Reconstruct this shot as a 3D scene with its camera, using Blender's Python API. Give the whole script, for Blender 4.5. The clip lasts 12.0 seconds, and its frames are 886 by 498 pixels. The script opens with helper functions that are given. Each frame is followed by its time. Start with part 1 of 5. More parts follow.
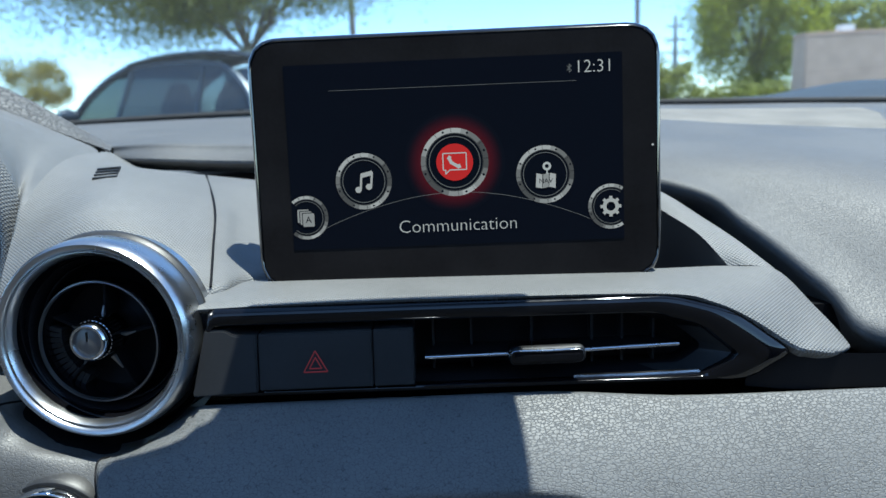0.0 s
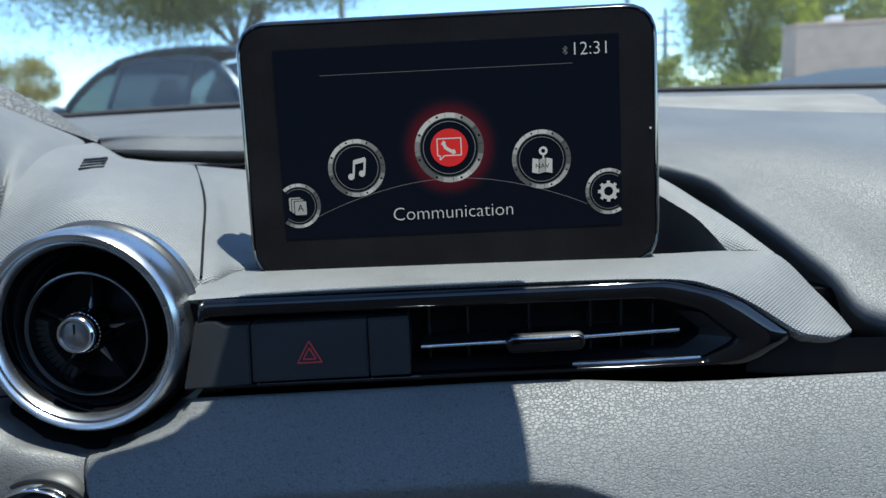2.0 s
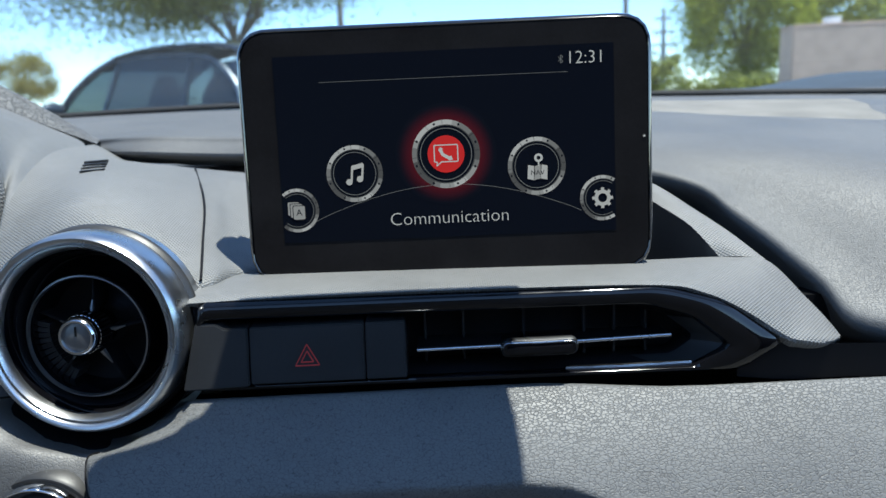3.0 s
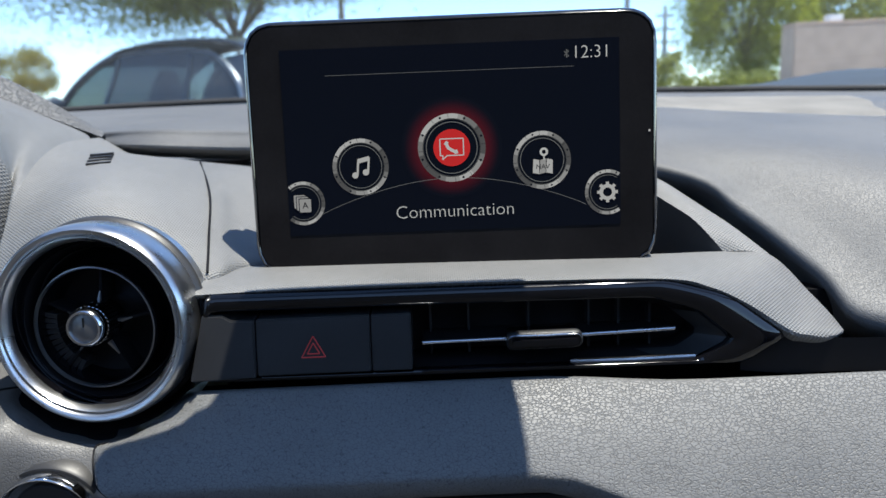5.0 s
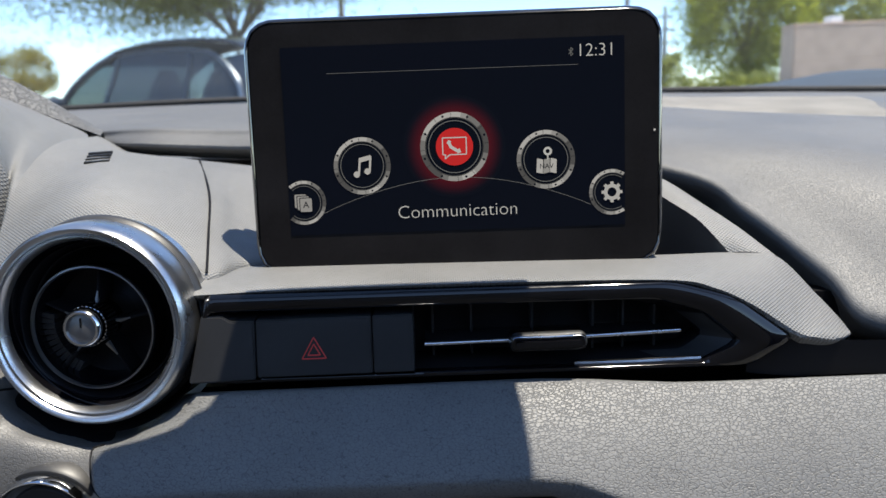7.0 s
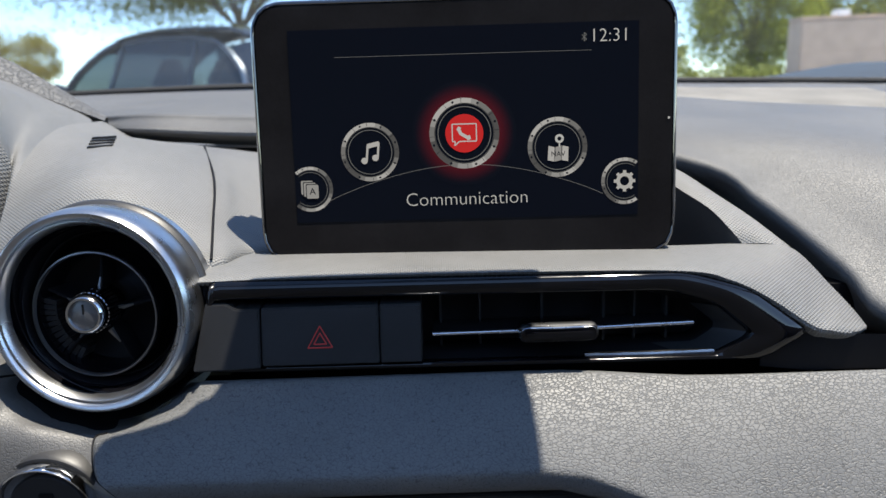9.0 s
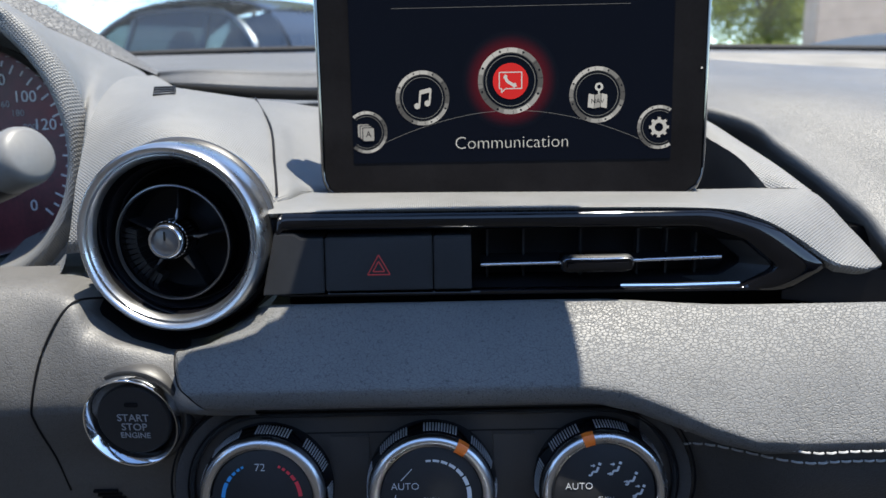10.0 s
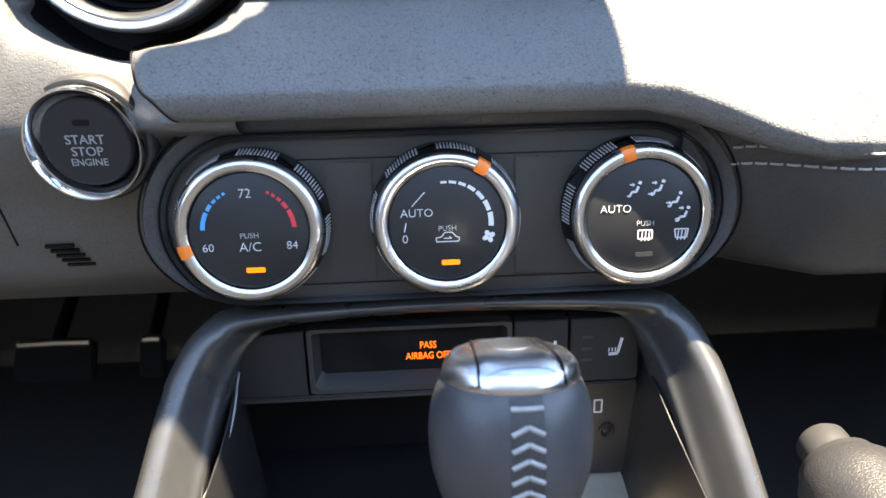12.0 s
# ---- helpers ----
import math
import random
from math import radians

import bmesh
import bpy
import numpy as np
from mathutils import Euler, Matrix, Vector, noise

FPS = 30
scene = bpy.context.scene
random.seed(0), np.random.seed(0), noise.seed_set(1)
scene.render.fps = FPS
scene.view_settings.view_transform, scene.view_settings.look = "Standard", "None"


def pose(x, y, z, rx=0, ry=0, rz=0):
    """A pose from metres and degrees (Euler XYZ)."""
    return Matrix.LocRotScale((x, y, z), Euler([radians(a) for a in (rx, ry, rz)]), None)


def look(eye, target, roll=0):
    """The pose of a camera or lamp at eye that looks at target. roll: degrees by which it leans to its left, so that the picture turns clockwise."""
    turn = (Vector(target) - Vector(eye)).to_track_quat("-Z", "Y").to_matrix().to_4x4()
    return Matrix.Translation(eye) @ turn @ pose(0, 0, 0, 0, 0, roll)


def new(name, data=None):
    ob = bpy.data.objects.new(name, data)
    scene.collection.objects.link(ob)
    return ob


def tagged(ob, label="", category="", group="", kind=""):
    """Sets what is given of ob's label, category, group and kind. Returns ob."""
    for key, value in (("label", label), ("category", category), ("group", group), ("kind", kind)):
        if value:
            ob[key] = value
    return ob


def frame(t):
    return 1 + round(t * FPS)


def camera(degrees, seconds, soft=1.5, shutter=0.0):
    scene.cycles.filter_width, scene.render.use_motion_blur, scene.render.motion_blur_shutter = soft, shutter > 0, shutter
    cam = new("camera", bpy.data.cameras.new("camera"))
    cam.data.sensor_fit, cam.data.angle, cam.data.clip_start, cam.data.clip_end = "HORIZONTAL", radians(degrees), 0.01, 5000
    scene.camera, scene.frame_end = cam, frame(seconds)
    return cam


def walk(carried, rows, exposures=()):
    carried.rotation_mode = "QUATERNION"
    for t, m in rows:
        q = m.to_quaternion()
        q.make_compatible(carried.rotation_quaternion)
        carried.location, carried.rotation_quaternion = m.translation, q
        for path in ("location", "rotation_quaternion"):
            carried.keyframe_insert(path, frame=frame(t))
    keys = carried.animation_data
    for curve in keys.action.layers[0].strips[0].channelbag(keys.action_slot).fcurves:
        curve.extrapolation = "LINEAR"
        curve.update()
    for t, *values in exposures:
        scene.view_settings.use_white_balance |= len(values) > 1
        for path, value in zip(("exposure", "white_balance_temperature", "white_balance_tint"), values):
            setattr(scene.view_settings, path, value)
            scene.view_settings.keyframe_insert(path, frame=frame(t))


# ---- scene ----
cam = camera(61.0, 12.0)
cam.data.dof.use_dof, cam.data.dof.focus_distance, cam.data.dof.aperture_fstop = True, 0.31, 14.0
PATH = [
    (0, (0.0025, 0.0020, 0.9345), (-0.0015, 1.9666, 0.5600), -2.42),
    (0.5, (0.0020, 0.0061, 0.9352), (0.0054, 1.9710, 0.5621), -2.76),
    (1, (0.0039, 0.0099, 0.9332), (0.0142, 1.9735, 0.5537), -2.94),
    (1.5, (0.0040, 0.0087, 0.9317), (0.0169, 1.9711, 0.5460), -3.05),
    (2, (0.0010, 0.0076, 0.9304), (0.0170, 1.9691, 0.5400), -2.89),
    (2.5, (0.0022, 0.0040, 0.9324), (0.0253, 1.9649, 0.5397), -2.67),
    (3, (0.0015, 0.0032, 0.9340), (0.0246, 1.9639, 0.5401), -2.53),
    (5, (-0.0009, 0.0015, 0.9330), (0.0215, 1.9603, 0.5300), -2.29),
    (5.5, (-0.0017, 0.0032, 0.9320), (0.0197, 1.9624, 0.5304), -2.18),
    (6, (-0.0026, 0.0036, 0.9325), (0.0173, 1.9630, 0.5318), -2.15),
    (6.5, (-0.0021, 0.0041, 0.9329), (0.0217, 1.9634, 0.5322), -2.15),
    (8.5, (-0.0036, 0.0105, 0.9281), (0.0156, 1.9672, 0.5150), -1.99),
    (9, (-0.0045, 0.0111, 0.9299), (0.0103, 1.9655, 0.5054), -1.70),
    (9.5, (-0.0066, 0.0121, 0.9353), (-0.0016, 1.9588, 0.4767), -1.43),
    (10, (-0.0226, -0.0188, 0.9190), (-0.0317, 1.9217, 0.4351), -1.20),
    (10.5, (-0.0334, -0.0269, 0.8892), (-0.0418, 1.8926, 0.3274), -0.91),
    (11, (-0.0423, -0.0055, 0.8526), (-0.0264, 1.8910, 0.2176), -0.71),
    (11.5, (-0.0437, -0.0006, 0.8455), (0.0091, 1.8632, 0.1221), -0.92),
    (12, (-0.0480, 0.0092, 0.8415), (0.0608, 1.8409, 0.0457), -0.94),
]
walk(cam, [(t, look(eye, target, roll)) for t, eye, target, roll in PATH],
     [(0.0, 1.83, 6250, -2), (3.0, 1.83, 6500, 1), (5.0, 1.88, 6850, 6), (6.0, 1.90, 7200, 8), (6.5, 1.90, 7350, 8), (8.5, 1.92, 7350, 8), (9.3, 1.92, 7250, 8), (10.0, 2.18, 7150, 7), (10.5, 2.70, 7900, 9), (11.2, 3.36, 9000, 8), (12.0, 4.0, 9400, 9)])

# ---- light ----
SUN = Vector((0.23, -0.10, 0.97)).normalized()
sun_elev = math.asin(SUN.z)
sun_az = math.atan2(SUN.x, SUN.y)
world = bpy.data.worlds.new("sky")
scene.world = world
world.use_nodes = True
wn = world.node_tree
sky = wn.nodes.new("ShaderNodeTexSky")
sky.sky_type, sky.sun_disc = "NISHITA", False
sky.dust_density, sky.ozone_density, sky.altitude = 0.0, 2.6, 3500
sky.sun_elevation, sky.sun_rotation = sun_elev, sun_az
wn.nodes["Background"].inputs["Strength"].default_value = 0.15
wn.links.new(sky.outputs[0], wn.nodes["Background"].inputs["Color"])
sun_data = bpy.data.lights.new("sun", "SUN")
sun_data.energy, sun_data.angle, sun_data.color = 2.7, radians(0.55), (1.0, 0.975, 0.94)
sun_ob = new("sun", sun_data)
sun_ob.matrix_world = look((0, 0, 5), Vector((0, 0, 5)) - SUN)


# ---- materials ----
def mat(name, colour, rough=0.5, metal=0.0, vary=0.15, vary_scale=40.0, bump=None, coat=0.0, emit=0.0, spec=0.5):
    """Principled material with colour variation at two scales; bump: (kind, size in metres, strength), leather also
    painting crease shade.
    """
    m = bpy.data.materials.new(name)
    m.use_nodes = True
    nt = m.node_tree
    N, L = nt.nodes, nt.links
    b = N["Principled BSDF"]
    b.inputs["Roughness"].default_value = rough
    b.inputs["Metallic"].default_value = metal
    b.inputs["Coat Weight"].default_value = coat
    b.inputs["Specular IOR Level"].default_value = spec
    b.inputs["Coat Roughness"].default_value = 0.03
    geo = N.new("ShaderNodeNewGeometry")
    pos = geo.outputs["Position"]
    if vary:
        n1 = N.new("ShaderNodeTexNoise")
        n1.inputs["Scale"].default_value = vary_scale
        n1.inputs["Detail"].default_value = 6
        n2 = N.new("ShaderNodeTexNoise")
        n2.inputs["Scale"].default_value = vary_scale * 14
        n2.inputs["Detail"].default_value = 3
        L.new(pos, n1.inputs["Vector"]), L.new(pos, n2.inputs["Vector"])
        mix = N.new("ShaderNodeMath")
        mix.operation = "MULTIPLY_ADD"
        L.new(n2.outputs[0], mix.inputs[0])
        mix.inputs[1].default_value = 0.4
        L.new(n1.outputs[0], mix.inputs[2])
        ramp = N.new("ShaderNodeMapRange")
        ramp.inputs["From Min"].default_value, ramp.inputs["From Max"].default_value = 0.45, 0.95
        ramp.inputs["To Min"].default_value, ramp.inputs["To Max"].default_value = 1 - vary, 1 + vary
        L.new(mix.outputs[0], ramp.inputs["Value"])
        sc = N.new("ShaderNodeVectorMath")
        sc.operation = "SCALE"
        sc.inputs[0].default_value = colour
        L.new(ramp.outputs[0], sc.inputs["Scale"])
        L.new(sc.outputs[0], b.inputs["Base Color"])
        r2 = N.new("ShaderNodeMapRange")
        r2.inputs["From Min"].default_value, r2.inputs["From Max"].default_value = 0.3, 0.7
        r2.inputs["To Min"].default_value, r2.inputs["To Max"].default_value = max(rough - 0.06, 0.02), min(rough + 0.06, 1)
        L.new(n1.outputs[0], r2.inputs["Value"])
        L.new(r2.outputs[0], b.inputs["Roughness"])
    else:
        b.inputs["Base Color"].default_value = (*colour, 1)
    if bump:
        kind, size, strength = bump
        bp = N.new("ShaderNodeBump")
        bp.inputs["Strength"].default_value = strength
        bp.inputs["Distance"].default_value = size * 0.35
        if kind == "leather":
            nz = N.new("ShaderNodeTexNoise")
            nz.inputs["Scale"].default_value = 0.6 / size
            nz.inputs["Detail"].default_value = 3
            L.new(pos, nz.inputs["Vector"])
            dis = N.new("ShaderNodeVectorMath")
            dis.operation = "MULTIPLY_ADD"
            L.new(nz.outputs["Color"], dis.inputs[0])
            dis.inputs[1].default_value = (size * 1.5,) * 3
            squeeze = N.new("ShaderNodeVectorMath")
            squeeze.operation = "MULTIPLY"
            squeeze.inputs[1].default_value = (0.72, 1.1, 1.1)
            L.new(pos, squeeze.inputs[0])
            L.new(squeeze.outputs[0], dis.inputs[2])
            v = N.new("ShaderNodeTexVoronoi")
            v.feature = "DISTANCE_TO_EDGE"
            v.inputs["Scale"].default_value = 1 / size
            L.new(dis.outputs[0], v.inputs["Vector"])
            cr = N.new("ShaderNodeMapRange")
            cr.interpolation_type = "SMOOTHSTEP"
            cr.inputs["From Min"].default_value, cr.inputs["From Max"].default_value = 0.0, 0.15
            L.new(v.outputs["Distance"], cr.inputs["Value"])
            L.new(cr.outputs[0], bp.inputs["Height"])
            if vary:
                # Darker base colour along the creases paints in the shade between grain cells.
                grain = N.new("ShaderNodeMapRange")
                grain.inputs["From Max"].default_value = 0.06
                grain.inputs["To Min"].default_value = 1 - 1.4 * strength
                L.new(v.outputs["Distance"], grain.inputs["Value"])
                crease_shade = N.new("ShaderNodeVectorMath")
                crease_shade.operation = "SCALE"
                L.new(sc.outputs[0], crease_shade.inputs[0]), L.new(grain.outputs[0], crease_shade.inputs["Scale"])
                L.new(crease_shade.outputs[0], b.inputs["Base Color"])
        elif kind == "weave":
            mp = N.new("ShaderNodeMapping")
            mp.inputs["Rotation"].default_value = (0, 0, radians(45))
            lay = N.new("ShaderNodeCombineXYZ")
            for axis, way in (("X", (1, 0, 0)), ("Y", (0, 0.85, 0.85))):
                dot = N.new("ShaderNodeVectorMath")
                dot.operation = "DOT_PRODUCT"
                L.new(pos, dot.inputs[0])
                dot.inputs[1].default_value = way
                L.new(dot.outputs["Value"], lay.inputs[axis])
            L.new(lay.outputs[0], mp.inputs["Vector"])
            waves = []
            for axis in ("X", "Y"):
                w = N.new("ShaderNodeTexWave")
                w.bands_direction = axis
                w.inputs["Scale"].default_value = 0.314 / size
                w.inputs["Distortion"].default_value = 0.0
                L.new(mp.outputs[0], w.inputs["Vector"])
                waves.append(w)
            mul = N.new("ShaderNodeMath")
            mul.operation = "MULTIPLY"
            L.new(waves[0].outputs["Fac"], mul.inputs[0]), L.new(waves[1].outputs["Fac"], mul.inputs[1])
            L.new(mul.outputs[0], bp.inputs["Height"])
        else:
            nz = N.new("ShaderNodeTexNoise")
            nz.inputs["Scale"].default_value = 1 / size
            nz.inputs["Detail"].default_value = 4
            L.new(pos, nz.inputs["Vector"])
            L.new(nz.outputs[0], bp.inputs["Height"])
        L.new(bp.outputs[0], b.inputs["Normal"])
    if emit:
        b.inputs["Emission Color"].default_value = (*colour, 1)
        b.inputs["Emission Strength"].default_value = emit
    return m


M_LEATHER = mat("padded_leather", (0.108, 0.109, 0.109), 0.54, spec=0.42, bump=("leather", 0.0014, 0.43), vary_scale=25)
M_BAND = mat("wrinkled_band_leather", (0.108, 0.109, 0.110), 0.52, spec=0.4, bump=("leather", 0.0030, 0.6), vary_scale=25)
# Darker copies of the pad leather: shade below the roll put into colour.
M_KNEE_SHADE = mat("shaded_knee_leather", (0.034, 0.034, 0.035), 0.46, spec=0.5, bump=("leather", 0.0018, 0.25), vary_scale=25)
M_LOWER_SHADE = mat("shaded_lower_leather", (0.034, 0.034, 0.035), 0.46, spec=0.5, bump=("leather", 0.0018, 0.25), vary_scale=25)
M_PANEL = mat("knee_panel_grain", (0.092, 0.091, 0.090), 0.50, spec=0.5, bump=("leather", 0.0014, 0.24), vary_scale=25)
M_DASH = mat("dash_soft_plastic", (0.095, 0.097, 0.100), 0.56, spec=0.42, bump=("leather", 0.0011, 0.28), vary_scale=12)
M_WEAVE = mat("woven_grain_plastic", (0.132, 0.133, 0.132), 0.5, bump=("weave", 0.0013, 0.7), vary_scale=15)
M_PLASTIC = mat("satin_black_plastic", (0.024, 0.024, 0.025), 0.42, bump=("grain", 0.0006, 0.12))
M_BUTTON = mat("button_plastic", (0.018, 0.0185, 0.020), 0.42, spec=0.28, bump=("grain", 0.0004, 0.1))
M_BLACK = mat("deep_black_plastic", (0.007, 0.007, 0.008), 0.55, spec=0.1)
M_PIANO = mat("piano_black_lacquer", (0.003, 0.003, 0.004), 0.06, vary=0.3, coat=0.12, spec=0.4)
M_GLASS = mat("display_front_glass", (0.011, 0.010, 0.010), 0.12, vary=0.3, spec=0.04)
M_SATIN = mat("satin_chrome", (0.52, 0.53, 0.55), 0.27, 1.0, vary=0.05, bump=("grain", 0.0004, 0.02))
M_CHROME = mat("bright_chrome", (0.72, 0.73, 0.75), 0.10, 1.0, vary=0.04)
M_STITCH = mat("grey_thread", (0.30, 0.30, 0.295), 0.8, vary=0.2, vary_scale=300)
M_ORANGE = mat("orange_plastic", (0.75, 0.16, 0.02), 0.45)
M_LAMP = mat("amber_lamp", (1.0, 0.17, 0.008), 0.5, vary=0, emit=0.12)
M_AIRBAG = mat("amber_letters", (1.0, 0.13, 0.015), 0.5, vary=0, emit=0.21)
M_PRINT = mat("white_print", (0.50, 0.51, 0.52), 0.6, vary=0.1)
M_DIMPRINT = mat("grey_print", (0.26, 0.26, 0.27), 0.6, vary=0.1)
M_BLUE = mat("blue_print", (0.02, 0.27, 0.58), 0.5)
M_RED = mat("red_print", (0.55, 0.03, 0.045), 0.5)
M_HAZARD = mat("hazard_red", (0.50, 0.035, 0.03), 0.5, vary=0.1)


def pixels(name, colour, glow):
    """Self-lit picture elements behind the display's glass."""
    m = mat(name, colour, 0.4, vary=0, emit=glow, spec=0.03)
    m.node_tree.nodes["Principled BSDF"].inputs["Base Color"].default_value = (0.006, 0.006, 0.007, 1)
    return m


M_UI = pixels("lit_white_pixels", (0.92, 0.95, 1.0), 0.115)
M_UIDIM = pixels("lit_grey_pixels", (0.90, 0.95, 1.0), 0.032)
M_UIDARK = pixels("dim_pixels", (0.9, 0.95, 1.0), 0.012)
M_UIRED = pixels("lit_red_pixels", (1.0, 0.035, 0.035), 0.12)
M_BEZEL = [pixels("bezel_pixels", (0.95, 0.96, 1.0), g) for g in (0.018, 0.040, 0.068, 0.10)]
M_SCREEN = mat("dark_lit_screen", (0.004, 0.005, 0.008), 0.15, vary=0, emit=0.02, spec=0.025)
M_SEAT = mat("grey_lining", (0.055, 0.055, 0.056), 0.9, bump=("grain", 0.002, 0.2))
M_CLOTH = mat("cabin_lining", (0.035, 0.035, 0.036), 0.9, bump=("grain", 0.002, 0.2))
# Raised, bluish base colour carries the haze over the dark footwells.
M_CARPET = mat("black_carpet", (0.045, 0.048, 0.055), 0.95, bump=("grain", 0.002, 0.6))
M_CONSOLE = mat("satin_console_plastic", (0.036, 0.037, 0.039), 0.30, bump=("grain", 0.0006, 0.15), spec=0.6)
M_PEDAL = mat("brushed_pedal_metal", (0.4, 0.4, 0.41), 0.35, 1.0)


# ---- mesh helpers ----
def part(name, bm, material, parent=None, label="", smooth=40, flip=False):
    """Links a bmesh as one mesh object, under parent if given."""
    if flip:
        bmesh.ops.reverse_faces(bm, faces=bm.faces[:])
    me = bpy.data.meshes.new(name)
    bm.to_mesh(me)
    bm.free()
    me.materials.append(material)
    if smooth:
        for p in me.polygons:
            p.use_smooth = True
        me.set_sharp_from_angle(angle=radians(smooth))
    ob = new(name, me)
    ob.parent = parent
    if label:
        tagged(ob, label)
    return ob


def thing(name, m, label, category, group="", kind=""):
    ob = new(name)
    ob.matrix_world = m
    ob.empty_display_size = 0.02
    return tagged(ob, label, category, group, kind)


def face(x, y, z, up=0.0, side=0.0):
    """A frame on the dash: x to the right, y up along it, z out towards the seats; up: degrees it leans back; side: degrees it turns."""
    return pose(x, y, z, 90 - up, 0, side)


def catmull(pts, n, closed=False):
    """n points a span on a smooth curve through pts."""
    P = [Vector(p) for p in pts]
    out, k = [], len(P)
    spans = k if closed else k - 1
    for i in range(spans):
        a = P[(i - 1) % k] if closed or i else P[0] * 2 - P[1]
        b, c = P[i], P[(i + 1) % k]
        d = P[(i + 2) % k] if closed or i + 2 < k else P[-1] * 2 - P[-2]
        for j in range(n):
            t = j / n
            out.append(0.5 * (2 * b + (c - a) * t + (2 * a - 5 * b + 4 * c - d) * t * t + (3 * b - a - 3 * c + d) * t ** 3))
    if not closed:
        out.append(P[-1])
    return out


def sheet(grid, nu=6, nv=6, thick=0.0):
    """A smooth sheet through rows of control points."""
    rows = [catmull(r, nu) for r in grid]
    cols = [catmull([r[i] for r in rows], nv) for i in range(len(rows[0]))]
    return quads([[c[j] for c in cols] for j in range(len(cols[0]))], thick)


def quads(rows, thick=0.0, closed=False):
    """A sheet of quads through rows of points, with texture coordinates in metres along it."""
    bm = bmesh.new()
    uv = bm.loops.layers.uv.new("UVMap")
    V = [[bm.verts.new(p) for p in r] for r in rows]
    n = len(rows[0])
    R = [[Vector(p) for p in r] for r in rows]
    U = [[0.0] for _ in R]
    for r, u in zip(R, U):
        for i in range(n):
            u.append(u[-1] + (r[(i + 1) % n] - r[i]).length)
    W = [[0.0] * (n + 1)]
    for a, c in zip(R, R[1:]):
        W.append([w + (c[i % n] - a[i % n]).length for i, w in enumerate(W[-1])])
    for j in range(len(V) - 1):
        a, c = V[j], V[j + 1]
        for i in range(n if closed else n - 1):
            f = bm.faces.new((a[i], a[(i + 1) % n], c[(i + 1) % n], c[i]))
            for loop, (q, p) in zip(f.loops, ((j, i), (j, i + 1), (j + 1, i + 1), (j + 1, i))):
                loop[uv].uv = (U[q][p], W[q][p])
    if thick:
        bm.normal_update()
        bmesh.ops.solidify(bm, geom=bm.faces[:], thickness=thick)
    return bm


def lathe(profile, n=48, start=0.0, sweep=360.0, caps=False):
    """Turns (radius, height) points round the local z axis."""
    full = sweep >= 360
    rows = []
    for r, h in profile:
        rows.append([Vector((r * math.cos(a), r * math.sin(a), h)) for a in
                     [radians(start + sweep * i / n) for i in range(n if full else n + 1)]])
    bm = quads(rows, closed=full)
    if caps:
        for row in (0, len(profile) - 1):
            k = n if full else n + 1
            bm.verts.ensure_lookup_table()
            vs = bm.verts[row * k:row * k + k]
            bm.faces.new(vs if row else vs[::-1])
    bmesh.ops.recalc_face_normals(bm, faces=bm.faces[:])
    return bm


def rounded(pts, seg=5):
    """A closed outline with rounded corners: (x, y, radius) points."""
    out, k = [], len(pts)
    for i in range(k):
        p = Vector(pts[i][:2])
        a, b = Vector(pts[i - 1][:2]) - p, Vector(pts[(i + 1) % k][:2]) - p
        r = pts[i][2]
        if r <= 0:
            out.append(p)
            continue
        half = a.angle(b) / 2
        cut = min(r / math.tan(half), a.length * 0.49, b.length * 0.49)
        p0, p1 = p + a.normalized() * cut, p + b.normalized() * cut
        for j in range(seg + 1):
            t = j / seg
            out.append(p0 * (1 - t) ** 2 + p * 2 * t * (1 - t) + p1 * t * t)
    return out


def rect(w, h, r, cx=0.0, cy=0.0):
    return [(cx - w / 2, cy - h / 2, r), (cx + w / 2, cy - h / 2, r), (cx + w / 2, cy + h / 2, r), (cx - w / 2, cy + h / 2, r)]


def even(outline, n):
    """n points evenly along a closed outline."""
    P = [Vector(p) for p in outline]
    d = [0.0]
    for i in range(len(P)):
        d.append(d[-1] + (P[(i + 1) % len(P)] - P[i]).length)
    out, i = [], 0
    for k in range(n):
        s = d[-1] * k / n
        while d[i + 1] < s:
            i += 1
        t = (s - d[i]) / max(d[i + 1] - d[i], 1e-9)
        out.append(P[i].lerp(P[(i + 1) % len(P)], t))
    return out


def prism(outline, z0, z1, bevel=0.0, seg=2):
    """A plate with the outline, from z0 to z1, with its front edge rounded."""
    bm = bmesh.new()
    lo = [bm.verts.new((p[0], p[1], z0)) for p in outline]
    f = bm.faces.new(lo)
    bm.normal_update()
    if f.normal.z > 0:
        f.normal_flip()
    ext = bmesh.ops.extrude_face_region(bm, geom=[f])
    up = [v for v in ext["geom"] if isinstance(v, bmesh.types.BMVert)]
    bmesh.ops.translate(bm, verts=up, vec=(0, 0, z1 - z0))
    bmesh.ops.recalc_face_normals(bm, faces=bm.faces[:])
    if bevel:
        top = [e for e in bm.edges if all(abs(v.co.z - z1) < 1e-7 for v in e.verts)]
        bmesh.ops.bevel(bm, geom=top, offset=bevel, segments=seg, affect="EDGES", clamp_overlap=True)
    return bm


def hoop(loops):
    """A closed frame through successive loops of equal length; each loop is (outline, height)."""
    return quads([[Vector((p[0], p[1], h)) for p in o] for o, h in loops], closed=True)


